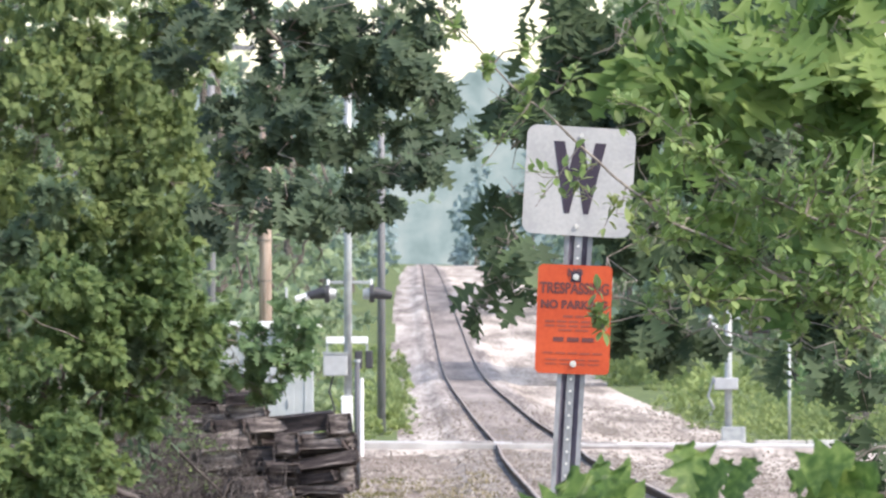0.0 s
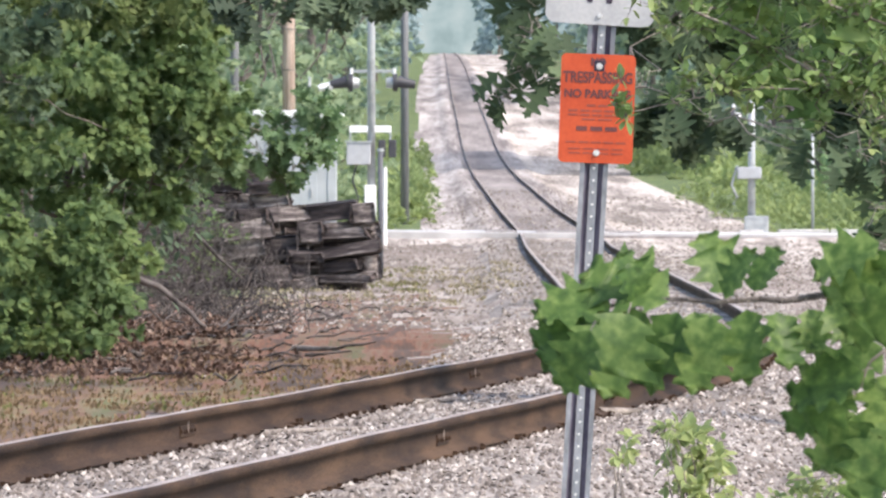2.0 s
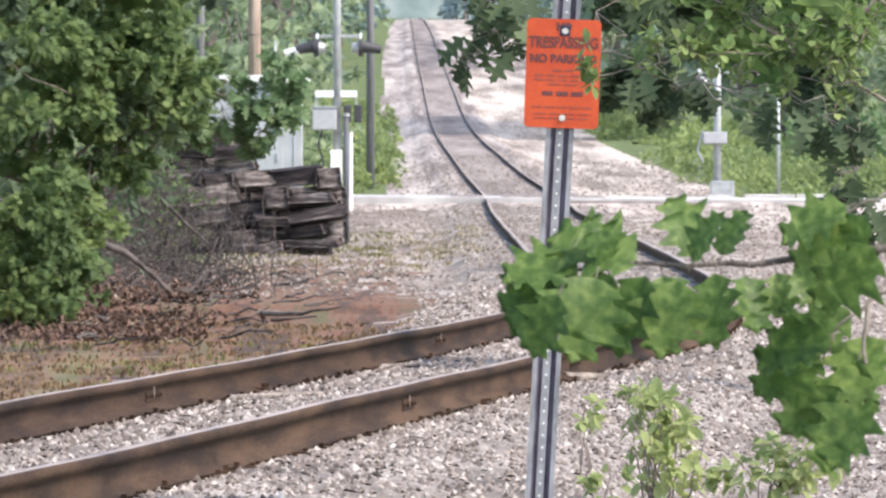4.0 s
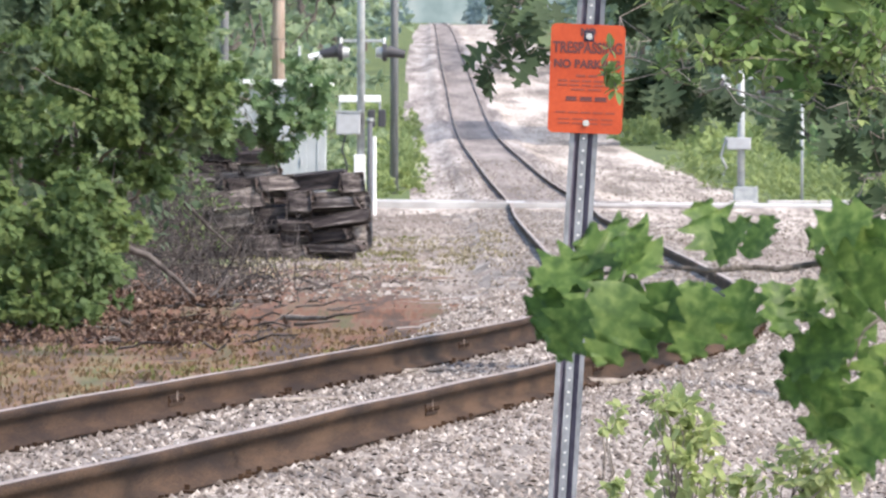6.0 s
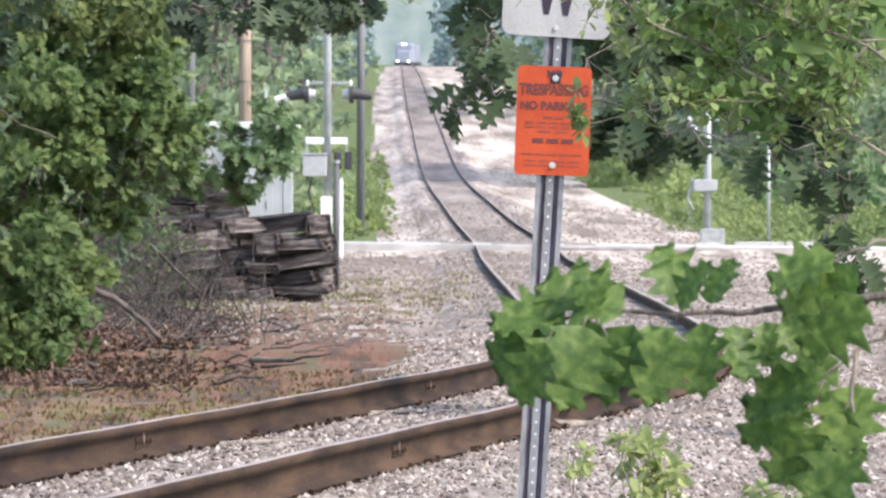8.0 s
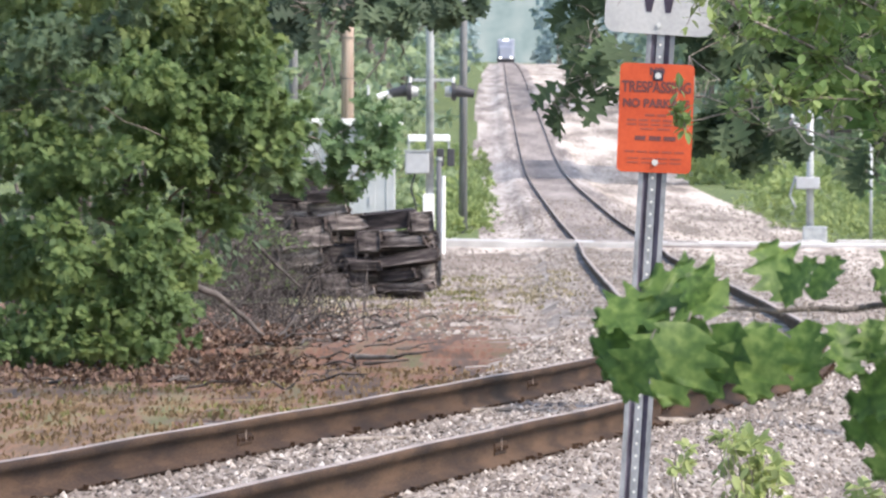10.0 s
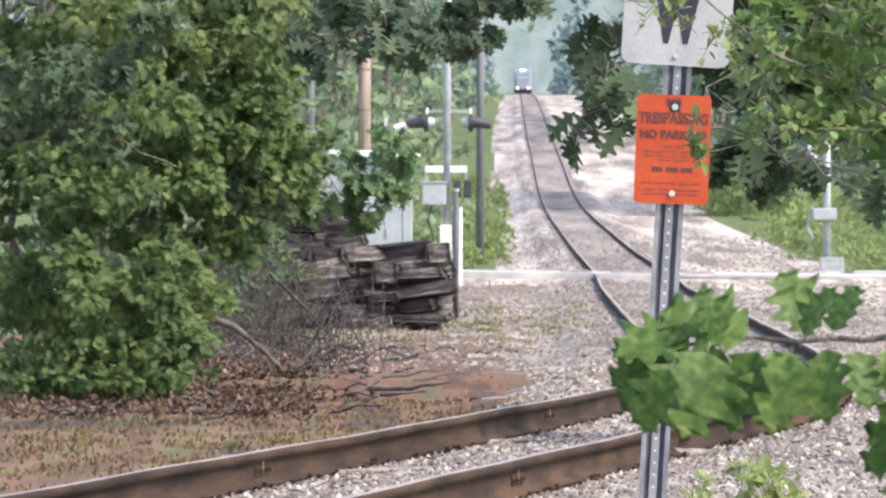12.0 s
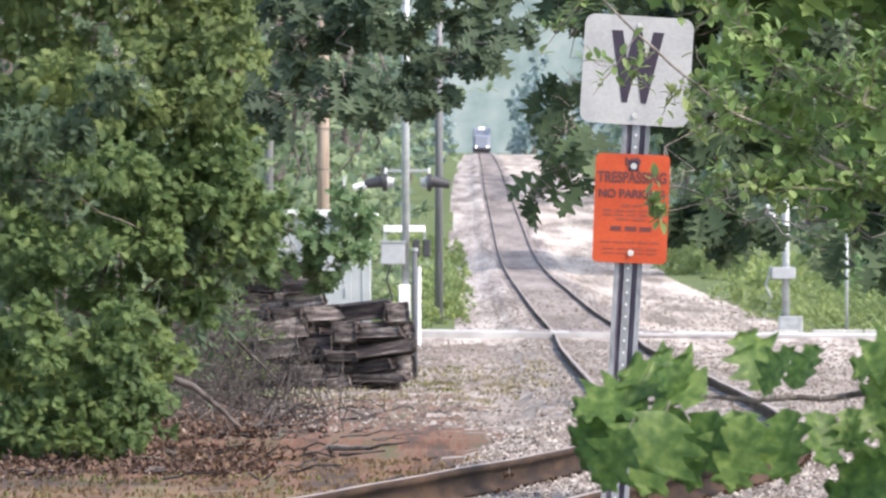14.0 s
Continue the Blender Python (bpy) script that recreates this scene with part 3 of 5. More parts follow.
def loose_stones(name, label, material, seed, spans):
    """Stones lying proud of the ground over stretches (y0, y1, count, across0, across1)."""
    rng = np.random.default_rng(seed)
    ico = np.array([(1, 0, -0.4), (-1, 0, -0.4), (0, 1, -0.4), (0, -1, -0.4), (0.2, 0.1, 0.8)], float)
    tri = np.array([(0, 2, 4), (2, 1, 4), (1, 3, 4), (3, 0, 4)])
    V, F, n0 = [], [], 0
    for y0, y1, n, a0, a1 in spans:
        y = rng.uniform(y0, y1, n)
        a = rng.uniform(a0, a1, n)
        ok = np.abs(np.abs(a) - 0.755) > 0.10
        y, a = y[ok], a[ok]
        x = line_x(y) + a
        z = ground_height(x, y) + rng.uniform(-0.02, 0.012, len(y))
        s = rng.uniform(0.009, 0.028, (len(y), 1, 1)) * (1.0 if y0 < 70 else 1.3 if y0 < 120 else 1.8 if y0 < 200 else 2.6)
        sh = ico[None] * rng.uniform(0.5, 1.4, (len(y), 5, 1)) * s
        ang = rng.uniform(0, 6.28, len(y))
        c, si = np.cos(ang), np.sin(ang)
        v = np.stack([sh[..., 0] * c[:, None] - sh[..., 1] * si[:, None], sh[..., 0] * si[:, None] + sh[..., 1] * c[:, None], sh[..., 2] * 0.75 + 0.35 * sh[..., 0]], -1)
        v += np.stack([x, y, z], -1)[:, None]
        V.append(v.reshape(-1, 3))
        F.append((tri[None] + (n0 + np.arange(len(y)) * 5)[:, None, None]).reshape(-1, 3))
        n0 += len(y) * 5
    return tagged(mesh_part(name, np.vstack(V), np.vstack(F), material), label, "gravel", kind="stuff")


loose_stones("ballast_stones", "loose grey and pale crushed ballast stones", "stone", 8, [(50, 80, 54000, -1.7, 4.5), (84, 102, 1300, -2.3, -1.5), (70, 96, 800, -1.25, -0.88), (80, 128, 42000, -1.9, 5.0)])
loose_stones("soil_stones", "loose grey-brown stones strewn over bare soil", "soil_stone", 9, [(128, 262, 26000, -4.6, 8.5), (276, 430, 4000, -2.8, 5.6)])


# ---- whistle post with its two signs ----
def rounded_plate(bm, w, h, r, depth, seg=6):
    pts = []
    for cx, cz, a0 in ((w / 2 - r, h / 2 - r, 0), (-w / 2 + r, h / 2 - r, 90), (-w / 2 + r, -h / 2 + r, 180), (w / 2 - r, -h / 2 + r, 270)):
        for i in range(seg + 1):
            a = radians(a0 + 90 * i / seg)
            pts.append((cx + r * math.cos(a), cz + r * math.sin(a)))
    front = [bm.verts.new((x, -depth / 2, z)) for x, z in pts]
    back = [bm.verts.new((x, depth / 2, z)) for x, z in pts]
    bm.faces.new(front)
    bm.faces.new(back[::-1])
    n = len(pts)
    for i in range(n):
        bm.faces.new((front[i], back[i], back[(i + 1) % n], front[(i + 1) % n]))
    bmesh.ops.recalc_face_normals(bm, faces=bm.faces)
    return bm


def lettering(name, text, height, material, parent, m, bold=0.0, narrow=1.0):
    """Raised print a millimetre thick, facing -y."""
    cu = bpy.data.curves.new(name, "FONT")
    cu.body, cu.align_x, cu.align_y, cu.size, cu.extrude, cu.offset = text, "CENTER", "CENTER", height / 0.72, 0.0006, bold
    tmp = bpy.data.objects.new(name, cu)
    me = bpy.data.meshes.new_from_object(tmp)
    bpy.data.objects.remove(tmp)
    me.transform(Matrix.Diagonal((narrow, 1, 1, 1)))
    me.materials.clear()
    me.materials.append(M[material])
    ob = new(name, me)
    ob.parent = parent
    ob.matrix_basis = m @ pose(0, 0, 0, 90, 0, 0)
    return ob


def whistle_post():
    foot = Vector((0.597, 56.90, -0.039)) + Vector((0, 0, -0.55))
    foot.x -= 0.018
    post = tagged(holder("whistle_post", Matrix.Translation((foot.x, 56.9, foot.z)) @ pose(0, 0, 0, 0, 3.3, 0)),
                  "leaning galvanised whistle post with a white and an orange sign", "railway sign")
    z0 = foot.z
    # hat-shaped channel: two flanges, two webs and a punched front strip
    H = 2.80
    chan = part("channel_post", box(bmesh.new(), (0, -0.012, H / 2), (0.032, 0.004, H), 0), "galvanised", post, "punched galvanised strip of a steel channel post", m=pose(0, 0.02, 0))
    for sgn in (-1, 1):
        part("flange", box(bmesh.new(), (sgn * 0.049, -0.006, H / 2), (0.020, 0.004, H), 0), "galvanised", chan)
        bm = bmesh.new()
        v = [bm.verts.new(p) for p in ((sgn * 0.0385, -0.008, 0), (sgn * 0.0160, 0.014, 0), (sgn * 0.0160, 0.014, H), (sgn * 0.0385, -0.008, H))]
        w = [bm.verts.new((p.co.x + sgn * 0.002, p.co.y + 0.003, p.co.z)) for p in v]
        bm.faces.new(v), bm.faces.new(w[::-1])
        for i in range(4):
            bm.faces.new((v[i], w[i], w[(i + 1) % 4], v[(i + 1) % 4]))
        bmesh.ops.recalc_face_normals(bm, faces=bm.faces)
        part("web", bm, "dark_zinc", chan, "groove of the channel with its shade put into the zinc colour")
    first = None
    for i in range(int(H / 0.0508)):
        if first is None:
            bm = bmesh.new()
            rod(bm, (0, -0.0165, 0), (0, -0.0135, 0), 0.0055, sides=8)
            first = part("punched_hole", bm, "bolt_steel", chan, m=pose(0, 0, 0.02))
        else:
            ob = new("punched_hole", first.data)
            ob.parent = chan
            ob.matrix_basis = pose(0, 0, 0.02 + i * 0.0508)
    # white W board
    zw = 2.09 - z0
    bm = rounded_plate(bmesh.new(), 0.457, 0.457, 0.045, 0.004)
    board = part("whistle_sign", bm, "sign_white", post, "square white sign with a black letter W", m=pose(-0.012, -0.004, zw, 0, 0.2, 0))
    lettering("letter", "W", 0.256, "print_black", board, pose(-0.004, -0.0035, 0.0), 0.028, 0.485)
    for z in (0.19, -0.19):
        bm = rod(bmesh.new(), (0, -0.002, z), (0, -0.010, z), 0.010, sides=8)
        part("bolt", bm, "bolt_steel", board)
    # orange notice
    zr = 1.51 - z0
    bm = rounded_plate(bmesh.new(), 0.312, 0.457, 0.022, 0.003)
    notice = part("no_trespassing_sign", bm, "sign_orange", post, "orange-red notice with dark faded print", m=pose(-0.002, -0.006, zr, 0, -1.2, 0))
    rows = [("NO", 0.030, 0.195, 0.003, 0.95), ("TRESPASSING", 0.046, 0.128, 0.002, 0.76), ("NO PARKING", 0.034, 0.060, 0.0022, 0.98)]
    for text, h, z, b, nar in rows:
        lettering("lettering", text, h, "print_maroon", notice, pose(0, -0.0030, z), b, nar)
    for z, w, h in ((0.012, 0.10, 0.010), (-0.010, 0.25, 0.009), (-0.028, 0.25, 0.008), (-0.046, 0.14, 0.008), (-0.142, 0.26, 0.007), (-0.170, 0.24, 0.006), (-0.188, 0.24, 0.006)):
        k = max(2, int(w / 0.05))
        bm = bmesh.new()
        for i in range(k):
            box(bm, (-w / 2 + (i + 0.5) * w / k, -0.0025, z), (w / k * 0.8, 0.0012, h), 0)
        part("small_print", bm, "print_faded", notice)
    bm = bmesh.new()
    for x, w in ((-0.062, 0.045), (0.0, 0.05), (0.062, 0.05)):
        box(bm, (x, -0.0025, -0.085), (w, 0.0012, 0.019), 0)
    part("number_bars", bm, "print_maroon", notice)
    for z in (0.178, -0.186):
        bm = rod(bmesh.new(), (0.004, -0.003, z), (0.004, -0.006, z), 0.0135, sides=14)
        rod(bm, (0.004, -0.005, z), (0.004, -0.013, z), 0.008, sides=6)
        part("bolt", bm, "bolt_steel", notice, "bright bolt with a washer")
    part("backing_plate", box(bmesh.new(), (0.004, -0.003, 0.180), (0.044, 0.003, 0.046), 0.002), "print_black", notice, "dark square plate under the upper bolt")
    return post


whistle = whistle_post()


# ---- stacked old railway ties ----
def tie_stack():
    rng = np.random.default_rng(21)
    shapes = []
    for n, length in enumerate((0.42, 0.55, 0.66, 0.80, 1.0, 1.3)):
        bm = bmesh.new()
        box(bm, (0, 0, 0), (length, 0.235, (0.175, 0.12, 0.16, 0.10, 0.17, 0.13)[n]), 0.014)
        for v in bm.verts:
            v.co += Vector((rng.normal(0, 0.026), rng.normal(0, 0.016), rng.normal(0, 0.015)))
        for fc in bm.faces:
            if abs(fc.normal.x) > 0.8:
                fc.material_index = 1
        shapes.append((length, part("old_tie", bm, ["tie_wood", "tie_end"])))
    unused = {n for n in range(len(shapes))}

    def lay(n, m, label):
        if n in unused:
            unused.discard(n)
            ob = shapes[n][1]
        else:
            ob = new("old_tie", shapes[n][1].data)
        ob.matrix_basis = m
        tagged(ob, label, "railway tie", "stacked railway ties")

    base = float(ground_height(-1.342, 175)) + 0.085
    # rows of ties behind, mostly hidden
    for y in (175.2, 175.8):
        for k in range(9):
            x = (-0.72 if k < 5 else -1.98) - abs(rng.normal(0, 0.12))
            while x > -3.2 + 0.22 * max(0, k - 4):
                n = int(rng.integers(0, 6))
                ln = shapes[n][0]
                lay(n, pose(x - ln / 2, y + rng.normal(0, 0.12), base + k * 0.178 + rng.normal(0, 0.015), rng.normal(0, 5), rng.normal(0, 3), rng.normal(0, 8)), "weathered railway tie inside a stack")
                x -= ln + rng.uniform(-0.04, 0.10)
    # the ragged face of the heap: centre x and z, length, thickness, tilt, depth

    def face(rows, label):
        for x, z, ln, th, tilt, dy in rows:
            n = min(range(6), key=lambda i: abs(shapes[i][0] - ln))
            real, thick = shapes[n][0], (0.175, 0.12, 0.16, 0.10, 0.17, 0.13)[n]
            m = pose(x, 174.5 + dy, z, rng.normal(0, 7), tilt + rng.normal(0, 3), rng.normal(0, 14))
            lay(n, m @ Matrix.Diagonal((1.18 * ln / real, 1.3, th / thick, 1)), label)

    face([(-1.35, 0.78, 0.69, 0.18, -6, 0), (-0.89, 0.76, 0.26, 0.24, 6, -0.1), (-1.55, 0.49, 0.26, 0.25, 0, -0.25), (-1.21, 0.58, 0.41, 0.12, -2, 0), (-1.14, 0.46, 0.58, 0.12, -3, -0.1), (-1.07, 0.27, 0.71, 0.13, -13, -0.25), (-1.62, 0.23, 0.37, 0.11, -1, -0.3)], "sawn weathered grey-brown railway tie in a stack")
    face([(-1.14, 0.08, 0.41, 0.13, -2, -0.2), (-1.07, -0.06, 0.56, 0.09, -2, -0.2), (-0.81, 0.06, 0.22, 0.29, -4, 0.1), (-0.86, 0.56, 0.3, 0.16, 0, 0.1), (-0.84, 0.40, 0.26, 0.14, 3, 0.1)], "cracked grey railway tie at the foot of a stack")
    face([(-2.6, 1.35, 0.41, 0.13, -2, 0.2), (-2.3, 1.31, 0.23, 0.09, -2, 0), (-2.26, 1.20, 0.44, 0.10, -2, 0.1), (-2.05, 1.09, 0.54, 0.12, -2, -0.1), (-2.06, 0.93, 0.41, 0.17, -3, 0), (-2.37, 0.84, 0.95, 0.09, 1, 0.1), (-2.32, 0.73, 0.45, 0.15, -1, -0.2), (-1.9, 0.72, 0.47, 0.19, -3, -0.1)], "weathered railway tie jutting from the top of a stack")
    face([(-2.38, 0.52, 0.55, 0.23, -4, -0.25), (-2.96, 0.54, 0.68, 0.12, -3, 0), (-2.43, 0.31, 0.45, 0.22, -6, -0.2), (-1.95, 0.30, 0.57, 0.25, -3, -0.05), (-2.02, -0.02, 0.33, 0.19, -3, -0.5), (-2.03, -0.19, 0.22, 0.12, -2, -0.6), (-1.72, 0.04, 0.24, 0.22, 6, -0.2), (-1.60, -0.18, 0.26, 0.22, -5, -0.3), (-1.38, -0.27, 0.19, 0.11, 6, -0.8), (-2.88, 0.37, 0.51, 0.20, 3, 0.1)], "split dark railway tie low in a stack behind brush")


tie_stack()


# ---- signal equipment by the road ----
def flasher(parent, at, aim):
    """A hooded crossing lamp on a dark round backing, its hood aimed along x."""
    lamp = part("crossing_lamp", rod(bmesh.new(), (-0.03 * aim, 0, 0), (0.06 * aim, 0, 0), 0.17, sides=20), "dark_paint", parent, "black backing disc and hooded lamp", m=pose(*at))
    bm = rod(bmesh.new(), (0.06 * aim, 0, 0.02), (0.40 * aim, 0, -0.04), 0.12, 0.075, sides=16)
    part("hood", bm, "dark_paint", lamp)
    bm = rod(bmesh.new(), (-0.16 * aim, 0, 0), (-0.03 * aim, 0, 0), 0.09, 0.12, sides=14)
    part("housing", bm, "pale_metal", lamp, "pale lamp housing")
    return lamp


def crossing_signal(x, y, tall, detailed, label):
    z = float(ground_height(x, y))
    sig = tagged(holder("crossing_signal", pose(x, y, z)), label, "crossing signal")
    part("base", box(bmesh.new(), (0, 0, 0.12), (0.5, 0.5, 0.3), 0.03), "concrete", sig)
    bm = rod(bmesh.new(), (0, 0, 0.2), (0, 0, tall), 0.082, 0.075, sides=14)
    part("mast", bm, "pale_metal", sig, "grey metal mast", smooth=True)
    zl = 3.015 - z if detailed else 2.6
    bm = box(bmesh.new(), (0, 0, zl + 0.22), (0.84, 0.06, 0.06), 0.01)
    part("crossarm", bm, "pale_metal", sig)
    for xx, aim in ((-0.38, -1), (0.44, 1)):
        flasher(sig, (xx, -0.05, zl), aim)
    for xx in (-0.38, 0.44):
        bm = rod(bmesh.new(), (xx, -0.02, zl + 0.1), (xx, -0.02, zl + 0.28), 0.03, sides=8)
        part("lamp_bracket", bm, "white_paint", sig)
    if detailed:
        bm = rod(bmesh.new(), (-0.74, -0.05, zl - 0.05), (-1.00, -0.05, zl - 0.10), 0.075, 0.06, sides=14)
        part("lamp_shroud", bm, "white_paint", sig, "white sunlit lamp shroud")
        zb = 1.661 - z
        bm = box(bmesh.new(), (-0.24, -0.05, zb), (0.46, 0.4, 0.42), 0.03)
        mech = part("gate_mechanism", bm, "grey_paint", sig, "grey gate mechanism box")
        bm = box(bmesh.new(), (0, 0, 0), (0.5, 0.44, 0.04), 0.01)
        part("lid", bm, "pale_metal", mech, m=pose(-0.24, -0.05, zb + 0.225))
        for dx in (0.20, 0.40):
            part("counterweight", box(bmesh.new(), (dx, -0.17, zb + 0.10), (0.15, 0.10, 0.34), 0.03), "dark_paint", sig, "dark cast counterweight")
        zc = 2.134 - z
        shelf = part("junction_box", box(bmesh.new(), (-0.02, 0.1, zc), (0.80, 0.3, 0.13), 0.02), "white_paint", sig, "white sunlit junction box")
        for dx in (-0.40, 0.36):
            part("bracket", box(bmesh.new(), (dx, 0.1, zc - 0.2), (0.035, 0.26, 0.36), 0.006), "pale_metal", shelf)
        part("white_conduit", box(bmesh.new(), (-0.02, -0.11, 0.68), (0.22, 0.12, 0.95), 0.02), "white_paint", sig, "white sunlit post casing")
        bm = rod(bmesh.new(), (0.26, -0.1, 0), (0.26, -0.1, 1.5), 0.04, sides=10)
        part("conduit", bm, "white_paint", sig)
        # cables
        pts = [(-0.28, -0.1, zb - 0.2), (-0.36, -0.12, zb - 0.5), (-0.26, -0.12, zb - 0.8), (-0.30, -0.1, 0.2)]
        tubes("cable", [(pts, [0.02] * 4)], "dark_paint", sig)
        # lit fittings high on the mast
        for dz, h in ((4.434 - z, 0.42), (5.595 - z, 0.22), (7.444 - z, 0.25)):
            part("mast_fitting", rod(bmesh.new(), (-0.3 if h > 0.4 else 0.0, -0.09, dz - h / 2), (-0.3 if h > 0.4 else 0.0, -0.09, dz + h / 2), 0.045, 0.06, sides=10), "white_paint", sig, "white fitting on the mast")
        part("fitting_arm", box(bmesh.new(), (-0.16, -0.05, 4.628 - z), (0.34, 0.03, 0.03), 0.005), "pale_metal", sig)
    else:
        part("side_box", box(bmesh.new(), (0.10, -0.05, 0.35), (0.5, 0.35, 0.42), 0.03), "pale_metal", sig, "pale box at the mast's foot")
        part("upper_box", box(bmesh.new(), (-0.05, -0.05, 1.45), (0.5, 0.3, 0.25), 0.03), "grey_paint", sig)
        tubes("cable", [([(-0.3, -0.1, 1.6), (-0.42, -0.1, 1.2), (-0.30, -0.1, 0.95), (-0.38, -0.1, 0.8)], [0.03] * 4)], "pale_metal", sig)
    return sig


signal_a = crossing_signal(-1.129, 258.0, 7.498 + 0.2, True, "grey crossing signal mast with hooded lamps beside the road")
signal_b = crossing_signal(6.650, 281.0, 3.2, False, "pale crossing signal mast beyond the road")


def equipment_shelter():
    x0, x1, y = -3.251, -1.635, 235.0
    z = float(ground_height((x0 + x1) / 2, y))
    w, top = x1 - x0, 2.268
    hut = tagged(holder("signal_shelter", pose((x0 + x1) / 2, y, z)), "pale grey metal signal equipment shelter behind stacked ties", "shelter")
    h = top - z
    part("body", box(bmesh.new(), (0, 0.9, h / 2), (w, 1.8, h), 0.02), "cabinet_paint", hut)
    part("roof", box(bmesh.new(), (0.02, 0.9, h + 0.05), (w + 0.22, 2.1, 0.12), 0.02), "white_paint", hut, "white sunlit roof cap")
    for i in range(6):
        part("wall_seam", box(bmesh.new(), (-w / 2 + (i + 0.5) * w / 6, -0.008, h / 2), (0.03, 0.02, h - 0.1), 0.004), "cabinet_paint", hut)
    door = part("door", box(bmesh.new(), (0.1, -0.012, h * 0.46), (0.75, 0.03, h * 0.82), 0.008), "cabinet_paint", hut)
    part("handle", box(bmesh.new(), (0.38, -0.04, h * 0.48), (0.03, 0.04, 0.16), 0.006), "grey_paint", door)
    return hut


equipment_shelter()


def round_post(name, at, tall, r, material, label, category, cap=None):
    z = float(ground_height(at[0], at[1])) - 0.1
    ob = tagged(holder(name, pose(at[0], at[1], z)), label, category)
    part("shaft", rod(bmesh.new(), (0, 0, 0), (0, 0, tall), r, r * 0.9, sides=12), material, ob, smooth=True)
    if cap:
        part("cap", rod(bmesh.new(), (0, 0, tall - 0.02), (0, 0, tall + 0.03), r * 1.2, sides=12), cap, ob)
    return ob


def utility_pole(x, y, tall, r, material, label):
    z = float(ground_height(x, y)) - 0.3
    ob = tagged(holder("utility_pole", pose(x, y, z)), label, "utility pole")
    bm = bmesh.new()
    rod(bm, (0, 0, 0), (0, 0, tall), r, r * 0.72, sides=16)
    part("pole", bm, material, ob, smooth=True)
    arm = part("crossarm", box(bmesh.new(), (0, -0.15, tall - 0.7), (2.2, 0.1, 0.12), 0.01), "grey_pole_wood", ob)
    for dx in (-1.0, -0.5, 0.5, 1.0):
        part("insulator", rod(bmesh.new(), (dx, -0.15, tall - 0.64), (dx, -0.15, tall - 0.48), 0.05, 0.03, sides=10), "grey_paint", arm)
    for h in ((2.2, 3.1, 4.0, 4.9) if material == "pole_wood" else ()):
        part("pole_band", rod(bmesh.new(), (0, 0, h), (0, 0, h + 0.04), r * 0.985, sides=16), "twig", ob)
    return ob


round_post("marker_post", (-0.734, 198.0), 1.95, 0.042, "post_grey", "slim grey metal post beside the stacked ties", "post", "pale_metal")
utility_pole(-3.138, 300.0, 10.5, 0.155, "pole_wood", "tall sunlit brown wooden utility pole")
utility_pole(-4.771, 330.0, 10.5, 0.12, "grey_pole_wood", "grey wooden utility pole behind the bushes")
utility_pole(-0.652, 340.0, 12.0, 0.11, "grey_pole_wood", "dark weathered utility pole beyond the road, haze in its colour")
round_post("thin_post", (8.168, 290.0), 2.4, 0.035, "pale_metal", "thin pale metal post in the weeds", "post")
round_post("thin_post", (-2.336, 262.0), 3.3, 0.025, "pale_metal", "thin pale metal post behind the shelter", "post")


def barrier():
    x0, x1, y = 7.266, 9.419, 284.0
    z = float(ground_height(x0, y))
    ob = tagged(holder("concrete_barrier", pose((x0 + x1) / 2, y, z)), "low weathered concrete barrier beside the road", "barrier")
    top = 0.119 - z
    w = x1 - x0
    for i in range(2):
        part("barrier_block", box(bmesh.new(), (-w / 4 + i * w / 2, 0, top / 2), (w / 2 - 0.03, 0.4, top), 0.03), "concrete", ob)
    return ob


barrier()

# ---- trees and bushes ----
def broad_tree(name, label, trunk_at, tall, r, blobs, size, kind, material, seed, fork=0.5, twig_r=0.04, category="tree", droop=0.35, jitter=0.9, split=0, face=(0.0, 0.0, 1.0)):
    """A tapered, forking trunk with limbs to each clump of the crown. Places are in the world."""
    rng = np.random.default_rng(seed)
    x, y = trunk_at
    z = float(ground_height(x, y)) - 0.1
    tree = tagged(holder(name), label, category)
    pts = wander(rng, (x, y, z), (x + rng.normal(0, 0.2), y + rng.normal(0, 0.2), z + tall), 8, 0.05)
    tubes("trunk", [(pts, list(np.linspace(r, r * 0.3, 9)))], "bark", tree, sides=10)
    lines = limbs_to(rng, pts[int(8 * fork)], blobs, twig_r)
    tagged(tubes("branch_work", lines, "twig", tree, "bare brown limbs and twigs"), kind="stuff")
    foliage("crown", rng, blobs, size, kind, material, tree, droop=droop, jitter=jitter, split=split, face=face)
    return tree


# the thicket of young trees beyond the near rails
THICKET = [
    (-4.29, 114.0, 4.11, 0.76, 1.20, 0.76, 3250), (-3.27, 113.0, 4.09, 0.76, 1.20, 0.76, 3683), (-2.33, 113.0, 4.09, 0.67, 1.20, 0.67, 3250), (-1.81, 113.0, 4.23, 0.31, 0.80, 0.40, 1081),
    (-3.97, 113.0, 2.82, 0.85, 1.20, 0.76, 3467), (-2.96, 112.0, 2.94, 0.75, 1.20, 0.71, 3683), (-2.17, 112.0, 3.04, 0.53, 1.00, 0.66, 2815), (-1.81, 113.0, 2.82, 0.22, 0.70, 0.49, 975),
]
